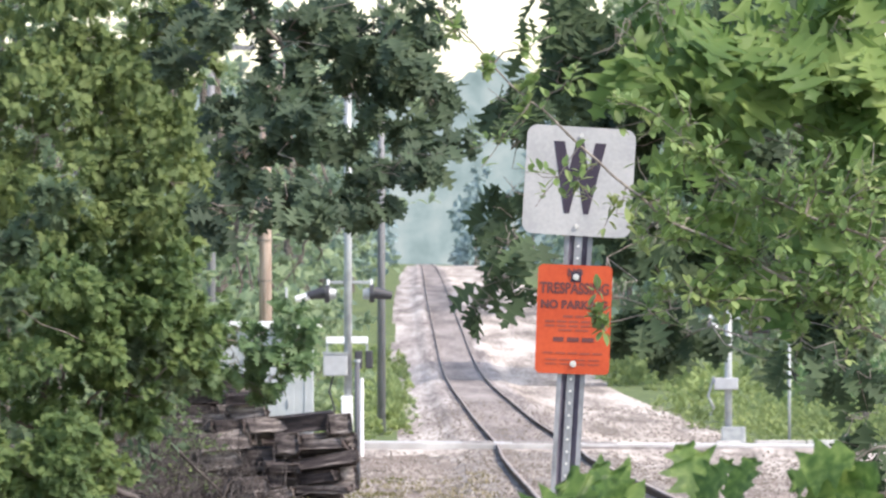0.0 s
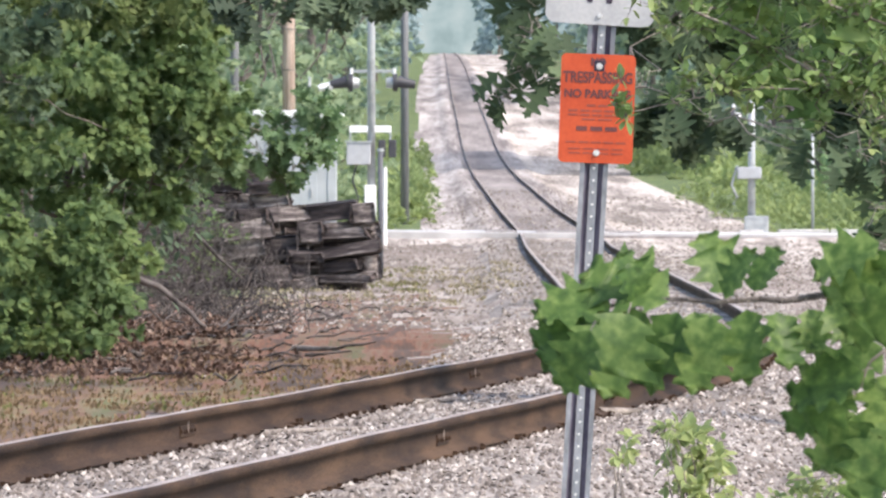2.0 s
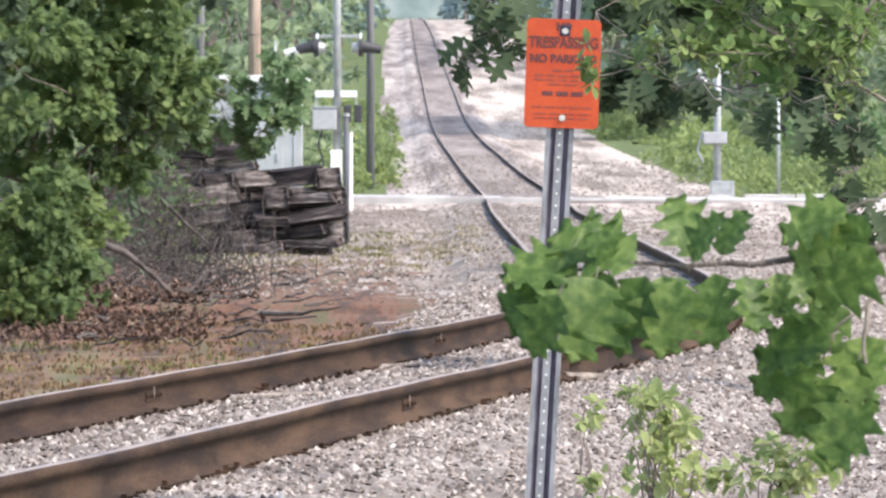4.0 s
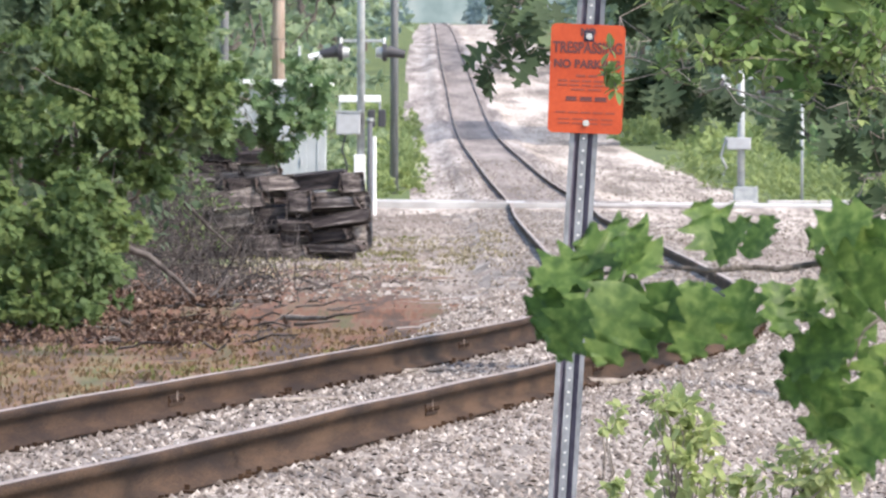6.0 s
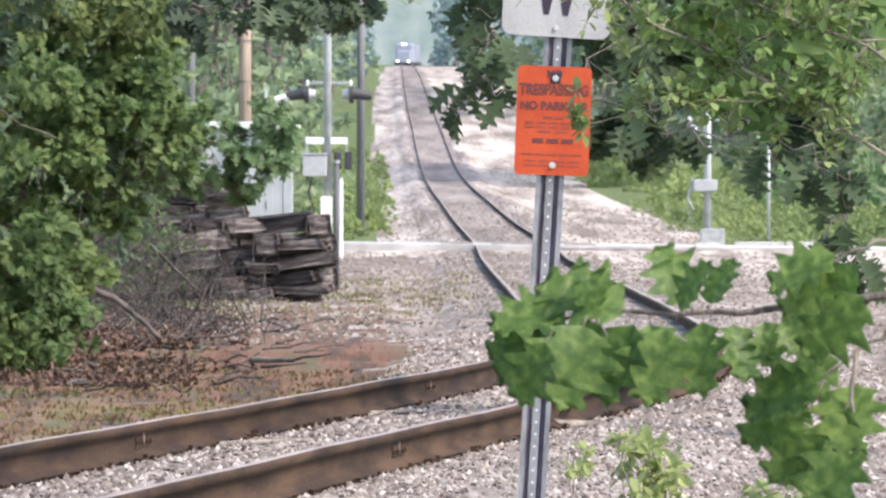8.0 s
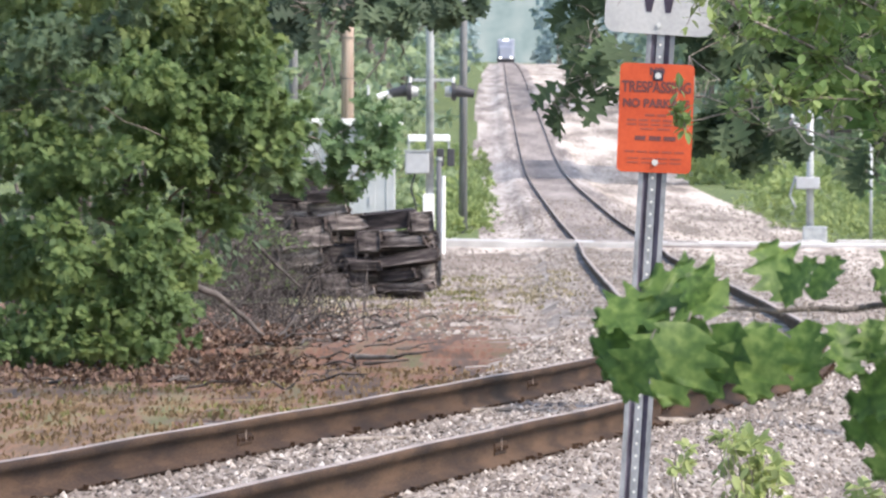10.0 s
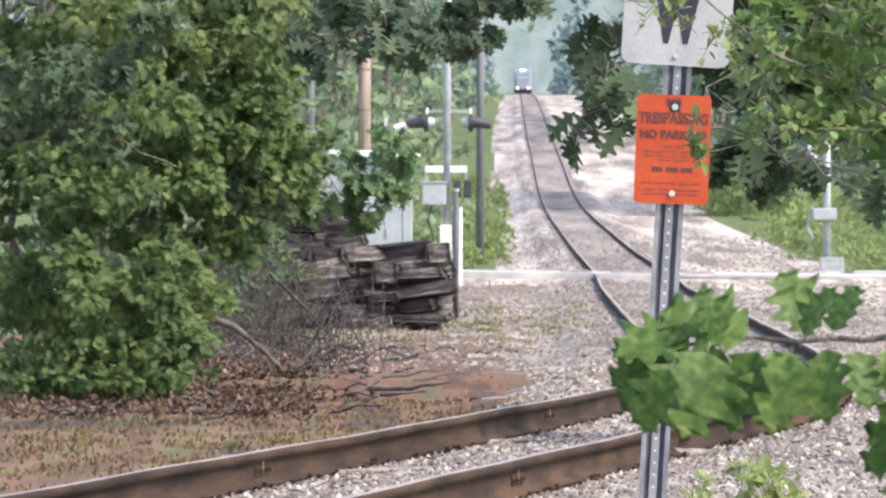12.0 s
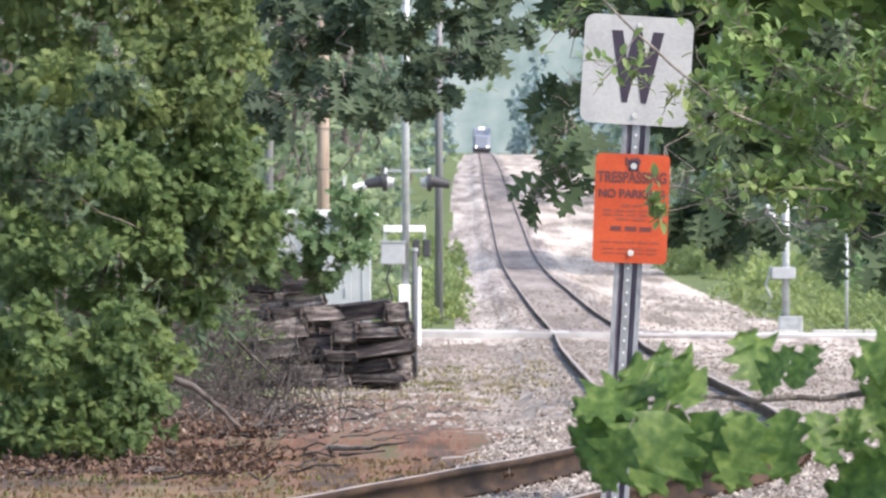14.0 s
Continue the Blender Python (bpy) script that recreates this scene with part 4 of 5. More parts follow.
THICKET_LOW = [
    (-3.41, 110.0, 0.00, 0.78, 0.70, 0.25, 1267), (-2.77, 110.0, 0.12, 0.34, 0.60, 0.32, 760), (-4.01, 110.0, 0.02, 0.55, 0.70, 0.32, 591),
    (-4.08, 112.0, 1.64, 0.73, 1.10, 0.73, 3250), (-3.21, 111.0, 1.72, 0.64, 1.10, 0.68, 3683), (-2.49, 112.0, 1.82, 0.56, 1.00, 0.60, 3250), (-1.93, 112.0, 2.15, 0.38, 0.80, 0.34, 1515),
    (-1.79, 112.0, 1.59, 0.32, 0.70, 0.30, 1125), (-3.81, 111.0, 0.57, 0.64, 1.00, 0.72, 3250), (-3.09, 110.0, 0.53, 0.50, 0.90, 0.67, 2815), (-2.68, 111.0, 0.66, 0.34, 0.80, 0.64, 1733), (-2.31, 112.0, 1.17, 0.38, 0.80, 0.38, 1515),
]
SPRAY = [(-1.065, 113.0, 1.763, 0.22, 0.35, 0.11, 86), (-0.90, 113.0, 1.646, 0.13, 0.35, 0.13, 61), (-1.23, 113.0, 1.574, 0.17, 0.35, 0.12, 72), (-1.064, 113.0, 1.457, 0.17, 0.35, 0.10, 72), (-1.158, 113.0, 1.292, 0.12, 0.35, 0.09, 46),
         (-1.441, 113.0, 1.456, 0.18, 0.35, 0.14, 82), (-1.489, 113.0, 1.714, 0.20, 0.35, 0.14, 90), (-0.876, 113.0, 1.481, 0.08, 0.35, 0.09, 27), (-1.323, 113.0, 1.221, 0.10, 0.35, 0.06, 25), (-1.72, 113.0, 1.40, 0.20, 0.35, 0.16, 108)]
broad_tree("young_tree", "dense green young trees crowding the far side of the track", (-3.534, 114.5), 6.5, 0.09, THICKET, 0.092, "oak", "leaf_olive", 31, twig_r=0.025, split=18, droop=0.55, jitter=0.55, face=(0.2, -0.5, 0.8))
broad_tree("bush", "dense leafy bush with lighter green tips over dry leaves", (-3.145, 112.5), 2.6, 0.06, THICKET_LOW, 0.088, "oak", "leaf_bush", 32, twig_r=0.02, category="bush", split=18, droop=0.5, jitter=0.55, face=(0.2, -0.5, 0.8))
broad_tree("oak_sapling", "oak sapling with a leafy branch reaching over stacked ties", (-2.917, 114.0), 2.0, 0.04, SPRAY, 0.135, "red_oak", "leaf_oak", 33, twig_r=0.014, droop=0.7, jitter=0.6, face=(0.1, -0.6, 0.8))
# Dark fill behind the thicket, with the shade put into its leaf colour.
DEEP = [(-4.42, 120.0, 3.62, 1.30, 1.50, 1.40, 1500), (-2.92, 120.0, 3.62, 1.15, 1.50, 1.40, 1500), (-4.22, 120.0, 1.36, 1.20, 1.50, 1.20, 1300), (-3.04, 119.0, 1.31, 0.94, 1.20, 1.09, 1100), (-2.30, 119.0, 1.76, 0.45, 1.00, 0.64, 500), (-3.59, 119.0, 0.37, 0.94, 1.20, 0.64, 700)]
broad_tree("dark_tree", "dark green fill tree behind the thicket, shade in its leaf colour", (-3.650, 121.0), 7.0, 0.14, DEEP, 0.12, "blade", "leaf_shade", 34)

# Sapling added to darken this corner; the shade is in its leaf colour.
CORNER = [(-3.83, 109.0, 2.31, 0.50, 0.70, 0.36, 520), (-3.29, 109.0, 2.44, 0.41, 0.60, 0.32, 430), (-3.42, 109.0, 1.99, 0.32, 0.50, 0.23, 260), (-3.97, 109.0, 1.81, 0.32, 0.50, 0.27, 240), (-2.79, 109.0, 2.76, 0.27, 0.50, 0.23, 200), (-2.12, 112.0, 1.36, 0.28, 0.50, 0.23, 220)]
broad_tree("dark_tree", "added dark green sapling among thicket leaves, shade in its leaf colour", (-4.009, 114.5), 4.0, 0.05, CORNER, 0.11, "oak", "leaf_shade", 35, twig_r=0.012, split=6)

# the oak whose boughs hang over the line, their shade put into the leaf colour
HANGING = [(-0.59, 98.0, 3.95, 0.49, 0.80, 0.24, 202), (-1.16, 98.0, 3.99, 0.45, 0.80, 0.29, 202), (-0.06, 98.0, 4.03, 0.29, 0.60, 0.24, 123), (0.07, 98.0, 3.63, 0.16, 0.50, 0.24, 84), (-1.23, 97.0, 2.87, 0.20, 0.60, 0.32, 150), (-1.32, 96.0, 2.48, 0.10, 0.35, 0.16, 48), (-0.91, 97.0, 3.12, 0.36, 0.80, 0.29, 258), (-0.78, 96.0, 2.64, 0.24, 0.50, 0.18, 137), (-0.96, 96.0, 2.52, 0.11, 0.30, 0.10, 35), (-0.58, 97.0, 2.51, 0.16, 0.40, 0.12, 59),
           (-0.32, 97.0, 2.59, 0.24, 0.50, 0.17, 127), (-0.10, 97.0, 2.79, 0.25, 0.50, 0.18, 127), (0.17, 97.0, 2.91, 0.16, 0.40, 0.11, 48), (-0.34, 98.0, 3.22, 0.52, 0.90, 0.29, 349), (-0.91, 98.0, 3.67, 0.66, 1.00, 0.35, 414), (-0.16, 98.0, 3.71, 0.38, 0.90, 0.35, 276), (0.23, 98.0, 3.30, 0.10, 0.40, 0.21, 48)]
broad_tree("oak_tree", "oak with drooping boughs over the railway, shade in their leaf colour", (-5.6, 98.0), 9.5, 0.2, HANGING, 0.175, "red_oak", "leaf_bough", 41, fork=0.9, twig_r=0.035, droop=1.0, jitter=0.6, split=7, face=(0.1, -0.5, 0.8))

# the oak behind the sign, its backlit darkness put into the leaf colour
BEHIND = [(0.91, 85.0, 3.59, 0.21, 0.50, 0.16, 25), (1.19, 85.0, 3.52, 0.28, 0.60, 0.21, 150), (1.56, 86.0, 3.40, 0.32, 0.70, 0.32, 260), (0.63, 84.0, 2.13, 0.15, 0.40, 0.16, 22), (0.53, 84.0, 1.90, 0.10, 0.30, 0.12, 10), (0.76, 84.0, 1.83, 0.08, 0.30, 0.13, 9), (0.46, 84.0, 1.71, 0.05, 0.20, 0.06, 6), (0.62, 85.0, 3.08, 0.24, 0.60, 0.18, 40), (1.03, 85.0, 3.27, 0.27, 0.80, 0.25, 251), (0.71, 85.0, 2.92, 0.18, 0.50, 0.15, 25),
          (0.62, 85.0, 2.42, 0.14, 0.40, 0.18, 22), (1.33, 84.0, 1.78, 0.14, 0.40, 0.21, 65), (1.60, 84.0, 1.62, 0.14, 0.40, 0.16, 53), (1.81, 84.0, 1.57, 0.12, 0.40, 0.12, 35), (1.44, 85.0, 2.24, 0.26, 0.60, 0.24, 197), (1.38, 86.0, 2.83, 0.33, 0.80, 0.33, 335), (1.96, 86.0, 2.83, 0.46, 0.90, 0.43, 480), (1.99, 86.0, 2.11, 0.37, 0.80, 0.33, 311), (2.57, 86.0, 2.00, 0.39, 0.90, 0.43, 390), (2.49, 86.0, 3.29, 0.61, 1.00, 0.39, 540), (3.00, 86.0, 2.43, 0.37, 1.00, 0.67, 480),
          (2.71, 80.0, 0.98, 0.22, 0.40, 0.24, 27), (2.57, 80.0, 0.73, 0.20, 0.40, 0.12, 11), (2.40, 80.0, 1.45, 0.30, 0.40, 0.21, 27), (2.77, 80.0, 0.65, 0.18, 0.40, 0.18, 18), (2.71, 80.0, 1.28, 0.27, 0.40, 0.21, 27)]
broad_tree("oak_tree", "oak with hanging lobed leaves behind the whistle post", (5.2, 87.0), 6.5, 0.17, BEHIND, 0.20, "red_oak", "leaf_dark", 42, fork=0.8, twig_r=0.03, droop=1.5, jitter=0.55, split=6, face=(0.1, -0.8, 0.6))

# the oak this side of the post, lit leaves
FRONT = [(0.798, 51.8, 2.540, 0.13, 0.3, 0.10, 20), (1.015, 51.8, 2.615, 0.16, 0.3, 0.12, 34), (1.144, 51.8, 2.464, 0.16, 0.3, 0.10, 34), (1.316, 51.8, 2.572, 0.18, 0.3, 0.14, 48), (1.533, 51.8, 2.463, 0.19, 0.3, 0.16, 56), (1.749, 51.8, 2.593, 0.18, 0.3, 0.14, 48), (1.337, 51.8, 2.270, 0.16, 0.3, 0.12, 40),
         (1.575, 51.8, 2.226, 0.18, 0.3, 0.14, 48), (1.791, 51.8, 2.269, 0.17, 0.3, 0.16, 48), (1.769, 51.8, 2.010, 0.14, 0.3, 0.14, 36), (1.165, 51.8, 2.054, 0.10, 0.3, 0.09, 12), (1.122, 51.8, 1.990, 0.10, 0.3, 0.07, 10), (1.510, 51.8, 2.010, 0.12, 0.3, 0.10, 20),
         (1.818, 51.8, 1.727, 0.14, 0.3, 0.14, 20), (1.438, 52.3, 1.749, 0.18, 0.3, 0.10, 14)]
broad_tree("oak_tree", "bright green oak with large lobed leaves beside the post", (3.4, 52.3), 5.0, 0.12, FRONT, 0.22, "red_oak", "leaf_front", 43, fork=0.6, twig_r=0.014, droop=0.5, jitter=0.6, face=(0.2, -0.9, 0.7))


# ---- shrub whose thin branches cross the signs ----
def twig_line(rng, pts, r0, r1):
    out = []
    for a, b in zip(pts, pts[1:]):
        out += wander(rng, a, b, 4, 0.004)[:-1]
    out.append(np.array(pts[-1], float))
    return out, list(np.linspace(r0, r1, len(out)))


def leafy_twigs(lines, rng, step, size):
    """Small rosettes of oval leaves along the thin twigs."""
    c, o = [], []
    for pts, _ in lines:
        pts = np.array(pts)
        for a, b in zip(pts, pts[1:]):
            for k in range(max(1, int(np.linalg.norm(b - a) / step))):
                p = a + (b - a) * rng.random()
                for _ in range(rng.integers(2, 5)):
                    d = rng.normal(0, 1, 3) + (0, 0, 0.5)
                    d /= np.linalg.norm(d)
                    c.append(p + d * 0.008)
                    o.append(d)
    return leaf_arrays(rng, np.array(c), np.array(o), size, "oval", 0.0, 0.25)


def crossing_shrub():
    rng = np.random.default_rng(52)
    shrub = tagged(holder("shrub"), "thin-branched shrub with small pale leaves across the signs", "shrub")
    base = (2.3, 50.6, -0.5)
    stems = [twig_line(rng, [base, (2.2, 50.5, 0.6), (1.85, 50.3, 1.35), (1.242, 50.00, 1.705), (0.946, 50.00, 1.847), (0.758, 50.00, 2.003), (0.533, 50.00, 2.218), (0.383, 50.00, 2.337), (0.113, 50.00, 2.628)], 0.0085, 0.003),
             twig_line(rng, [base, (2.3, 50.6, 0.8), (2.1, 50.4, 1.5), (1.775, 50.00, 1.749), (1.467, 50.00, 1.857), (1.242, 50.00, 1.951), (0.929, 50.00, 2.218)], 0.010, 0.002),
             twig_line(rng, [(1.775, 50.00, 1.749), (1.617, 50.00, 1.614), (1.450, 50.00, 1.530), (1.242, 50.00, 1.551), (0.971, 50.00, 1.510), (0.721, 50.00, 1.458)], 0.006, 0.002),
             twig_line(rng, [base, (2.3, 50.6, 0.0), (1.898, 50.00, 0.154), (1.606, 50.00, 0.133), (1.334, 50.00, 0.101)], 0.006, 0.002)]
    tubes("branch", stems, "twig", shrub, "bare grey-brown branches")
    twigs = []
    targets = [(0.585, 50.00, 1.916), (0.471, 50.00, 1.885), (0.742, 50.00, 1.843), (0.669, 50.00, 1.489), (0.710, 50.00, 1.458), (0.471, 50.00, 2.353), (0.304, 50.00, 2.426),
               (0.429, 50.00, 2.197), (0.200, 50.00, 2.510), (0.273, 50.00, 2.030), (0.867, 50.00, 1.926), (0.992, 50.00, 2.072), (0.908, 50.00, 2.197), (1.075, 50.00, 2.051), (1.137, 50.00, 1.864), (1.262, 50.00, 2.010), (0.825, 50.00, 1.739), (1.054, 50.00, 1.718), (0.929, 50.00, 1.614),
               (1.158, 50.00, 1.593), (1.325, 50.00, 1.739), (1.387, 50.00, 1.530), (1.492, 50.00, 1.655), (1.575, 50.00, 1.489), (1.658, 50.00, 1.676), (1.262, 50.00, 1.447), (1.429, 50.00, 1.322), (1.617, 50.00, 1.301), (1.137, 50.00, 1.489), (1.283, 50.00, 1.843), (0.992, 50.00, 1.760), (1.054, 50.00, 1.614), (0.887, 50.00, 1.551), (1.200, 50.00, 1.676), (1.450, 50.00, 1.760), (1.075, 50.00, 2.197), (0.762, 50.00, 2.301), (0.637, 50.00, 2.426), (0.471, 50.00, 2.489)]
    for _ in range(56):
        u = rng.random() ** 0.8
        targets.append((0.88 + 0.90 * u, 50.0 + rng.normal(0, 0.15), rng.uniform(1.36 + 0.18 * (1 - u), 2.14)))
    ends = np.vstack([np.array(s[0]) for s in stems])
    for g in targets:
        g = np.array(g)
        d = np.linalg.norm(ends - g, axis=1) + np.where(ends[:, 2] < 1.0, 9, 0)
        a = ends[d.argmin()]
        pts = wander(rng, a, g, 4, 0.012)
        twigs.append((pts, list(np.linspace(0.004, 0.0015, 5))))
        for _ in range(2):
            e = np.array(pts[3]) + rng.normal(0, 0.06, 3)
            twigs.append((wander(rng, pts[2], e, 3, 0.008), [0.002, 0.0018, 0.0015, 0.0012]))
    tagged(tubes("twig_spray", twigs, "twig", shrub, sides=4), kind="stuff")
    v, q = leafy_twigs([t for t in twigs], rng, 0.046, 0.046)
    tagged(mesh_part("foliage", v, q, "leaf_shrub", shrub, "small pale green leaves"), kind="stuff")
    return shrub


shrub = crossing_shrub()


def low_shrub(label, at, blobs, seed, size=0.06, material="leaf_pale", kind="oval", category="shrub"):
    rng = np.random.default_rng(seed)
    x, y = at
    z = float(ground_height(x, y)) - 0.03
    ob = tagged(holder("shrub" if category == "shrub" else "weed"), label, category)
    lines = []
    for b in blobs:
        for _ in range(4):
            e = np.array(b[:3]) + rng.normal(0, 0.5, 3) * np.array(b[3:6])
            lines.append((wander(rng, (x + rng.normal(0, 0.05), y + rng.normal(0, 0.05), z), e, 5, 0.015), list(np.linspace(0.006, 0.002, 6))))
    tagged(tubes("stem_growth", lines, "twig", ob, sides=4), kind="stuff")
    foliage("foliage", rng, blobs, size, kind, material, ob, droop=0.1)
    return ob


low_shrub("small pale weed growing in ballast", (1.114, 58.0), [(1.07, 58.0, 0.03, 0.13, 0.20, 0.14, 150), (1.15, 58.0, -0.14, 0.16, 0.20, 0.14, 190), (1.04, 58.0, 0.15, 0.07, 0.10, 0.07, 46), (1.22, 58.0, 0.01, 0.08, 0.20, 0.10, 60)], 62, 0.06)
low_shrub("small pale weed growing in ballast", (0.868, 62.0), [(0.86, 62.0, -0.02, 0.06, 0.10, 0.08, 50)], 63, 0.05)
low_shrub("small pale weed growing in ballast", (1.386, 54.0), [(1.43, 54.0, -0.09, 0.16, 0.20, 0.11, 170), (1.61, 54.0, -0.02, 0.14, 0.20, 0.11, 150), (1.66, 54.0, 0.09, 0.10, 0.20, 0.09, 80)], 64, 0.06)
low_shrub("pale weed at the foot of the post", (0.877, 56.0), [(0.88, 56.0, -0.21, 0.09, 0.20, 0.07, 60)], 65, 0.05)

low_shrub("thin grey-green weeds growing through dead branches", (-2.785, 141.0), [(-2.90, 141.0, 0.51, 0.29, 0.60, 0.41, 420), (-2.55, 141.0, 0.86, 0.32, 0.60, 0.32, 360), (-2.27, 142.0, 0.50, 0.30, 0.60, 0.36, 240), (-3.14, 141.0, 0.92, 0.29, 0.50, 0.35, 320)], 66, 0.07, "leaf_bush", "blade")


# ---- the nearest branch: an oak, leaf by leaf ----
def near_oak():
    rng = np.random.default_rng(71)
    tree = tagged(holder("oak_tree", pose(2.1, 27.2, -0.45)), "young oak with one low leafy branch near the lens", "tree")
    tubes("trunk", [(wander(rng, (0, 0, 0), (0.05, 0.02, 3.4), 7, 0.02), list(np.linspace(0.07, 0.03, 8)))], "bark", tree, sides=10)
    org = np.array((2.1, 27.2, -0.45))
    way_in = [np.array(p) - org for p in ((2.1, 27.2, 1.15), (0.963, 27.00, 1.005), (0.783, 27.00, 0.985), (0.625, 27.00, 0.975), (0.423, 27.00, 0.970), (0.310, 27.00, 0.950))]
    pts, radii = twig_line(rng, way_in, 0.011, 0.0025)
    branch = tubes("branch", [(pts, radii)], "bark", tree, "thin dark leafy branch")
    twigs = [twig_line(rng, [np.array(p) - org for p in line], 0.006, 0.002) for line in (
        ((1.40, 27.05, 1.06), (1.024, 27.0, 0.949), (0.934, 27.0, 0.898), (0.866, 27.0, 0.836), (0.842, 27.0, 0.779)),
        ((1.40, 27.05, 1.06), (1.023, 27.0, 1.129), (0.933, 27.0, 1.100), (0.866, 27.0, 1.066)),
        ((0.934, 27.0, 0.898), (0.925, 27.0, 0.80), (0.93, 27.0, 0.72)))]
    half = OUTLINE["broad_oak"]
    shapes = []
    for k in range(6):
        wide = rng.uniform(0.9, 1.15)
        bm = bmesh.new()
        rib = [bm.verts.new((x, 0, 0)) for x, _ in half]
        for side in (-1, 1):
            mid = [bm.verts.new((x, side * y * wide * 0.5, 0)) for x, y in half]
            rim = [bm.verts.new((x + rng.normal(0, 0.012), side * y * wide + rng.normal(0, 0.012), 0)) for x, y in half]
            for a, b in ((rib, mid), (mid, rim)):
                for i in range(len(half) - 1):
                    q = (a[i], a[i + 1], b[i + 1], b[i])
                    bm.faces.new(q if side > 0 else q[::-1])
        for v in bm.verts:
            x, y = v.co.x, v.co.y
            v.co.z = 0.22 * abs(y) - 0.20 * x * x + 0.03 * math.sin(8 * abs(y) + k) * abs(y) * 3 + 0.008 * math.sin(30 * (x - 0.6 * abs(y)))
        me = bpy.data.meshes.new("leaf")
        bm.to_mesh(me)
        bm.free()
        me.materials.append(M["leaf_near"])
        smooth_mesh(me)
        shapes.append(me)
    # foot of the blade, the way it points (dx, dz) and its length
    spots = [(0.482, 0.970, -1, 0.42, 0.18), (0.365, 0.978, -1, -0.1, 0.15), (0.36, 0.947, -0.9, -0.6, 0.16), (0.394, 0.958, -0.3, -1, 0.17), (0.32, 0.924, -0.5, -1, 0.13), (0.326, 0.941, -1, -0.35, 0.13), (0.495, 0.958, -0.5, -1, 0.16), (0.557, 0.949, -0.3, -1, 0.15), (0.607, 0.981, -0.4, 0.8, 0.13), (0.641, 0.981, 0.35, 0.9, 0.10),
             (0.63, 0.964, -0.1, -1, 0.145), (0.686, 0.959, 0.3, -1, 0.12), (0.748, 0.965, 0.25, -1, 0.09), (0.433, 0.956, -0.7, -0.8, 0.15), (0.523, 0.961, 0.2, -1, 0.14), (0.416, 0.964, -0.2, 0.8, 0.10), (0.579, 0.97, 0.3, 0.7, 0.11)]
    spots += [(0.776, 0.968, 0.6, -0.6, 0.09), (0.899, 1.092, -1, -0.4, 0.14), (0.911, 1.061, -0.9, -0.6, 0.14), (0.95, 1.016, -0.7, -0.8, 0.16), (0.866, 0.836, -1, -0.3, 0.15), (0.917, 0.791, -0.3, -1, 0.16), (0.94, 0.723, -0.6, -0.9, 0.16), (0.878, 0.74, -0.9, -0.7, 0.14), (0.934, 0.836, -0.2, -0.9, 0.16), (0.85, 0.796, -1, -0.45, 0.15), (0.905, 0.70, -0.5, -0.9, 0.15),
              (0.911, 0.881, -0.8, -0.4, 0.15), (0.933, 1.083, -0.3, -0.9, 0.15)]
    for i, (px, pz, dx, dz, s) in enumerate(spots):
        s *= 1.06
        p = Vector((px, 27 + rng.normal(0, 0.05), pz)) - Vector(org)
        d = Vector((dx, rng.normal(-0.2, 0.25), dz)).normalized()
        nrm = Vector((rng.normal(0, 0.55), -0.9, rng.uniform(0.1, 1.3)))
        u = nrm.cross(d).normalized()
        w = d.cross(u)
        start = p + d * 0.01
        twigs.append(([np.array(p - d * 0.012), np.array(p), np.array(start)], [0.002, 0.0016, 0.0014]))
        ob = new("leaf", shapes[i % 6])
        ob.parent = branch
        ob.matrix_basis = Matrix.Translation(start) @ Matrix((d, u, w)).transposed().to_4x4() @ Matrix.Diagonal((s, s, s, 1))
    tagged(tubes("twig_spray", twigs, "twig", branch, sides=5), kind="stuff")
    return tree, branch


near_tree, near_branch = near_oak()


# ---- dead brush, logs, dry leaves and grass along the far side ----
def brush_pile():
    rng = np.random.default_rng(81)
    ob = tagged(holder("brush_pile"), "tangled grey dead branches heaped before stacked ties", "brush pile")
    lines = []
    for i in range(310):
        x, y = rng.normal(-2.75, 0.66), rng.normal(136, 4)
        z = float(ground_height(x, y))
        ln = rng.uniform(0.4, 1.6)
        a = rng.uniform(0, math.pi)
        el = abs(rng.normal(0.75, 0.5))
        start = np.array((x, y, z + rng.uniform(0, 0.7) * max(0.1, 1 - abs(x - -2.884))))
        end = start + ln * np.array((math.cos(a) * math.cos(el), 0.4 * math.sin(a), math.sin(el) * 0.95))
        pts = wander(rng, start, end, 6, 0.05 * ln)
        lines.append((pts, list(np.linspace(rng.uniform(0.004, 0.012), 0.002, 7))))
        for _ in range(3):
            k = rng.integers(2, 6)
            e = np.array(pts[k]) + rng.normal(0, 0.22, 3) + (0, 0, 0.06)
            lines.append((wander(rng, pts[k], e, 3, 0.03), [0.0035, 0.003, 0.0025, 0.002]))
    tagged(tubes("brushwood", lines, "dead_twig", ob, sides=4), kind="stuff")
    big = [([(-2.87, 126.5, 0.31), (-2.55, 126.5, 0.21), (-2.29, 126.5, 0.0), (-2.02, 126.5, -0.26)], 0.040), ([(-2.24, 128.5, 0.69), (-1.95, 128.5, 0.41), (-1.735, 128.5, 0.20)], 0.020), ([(-1.68, 128.5, 0.36), (-1.76, 128.5, 0.17), (-1.895, 128.5, -0.10), (-1.95, 128.5, -0.27)], 0.022), ([(-2.02, 126.5, -0.26), (-1.80, 127.0, -0.02), (-1.62, 127.4, 0.06)], 0.022)]
    for pts, r in big:
        l = twig_line(rng, pts, r, r * 0.4)
        tubes("branch", [l], "dead_twig", ob, "bare dead branch", sides=6)
    return ob


brush_pile()


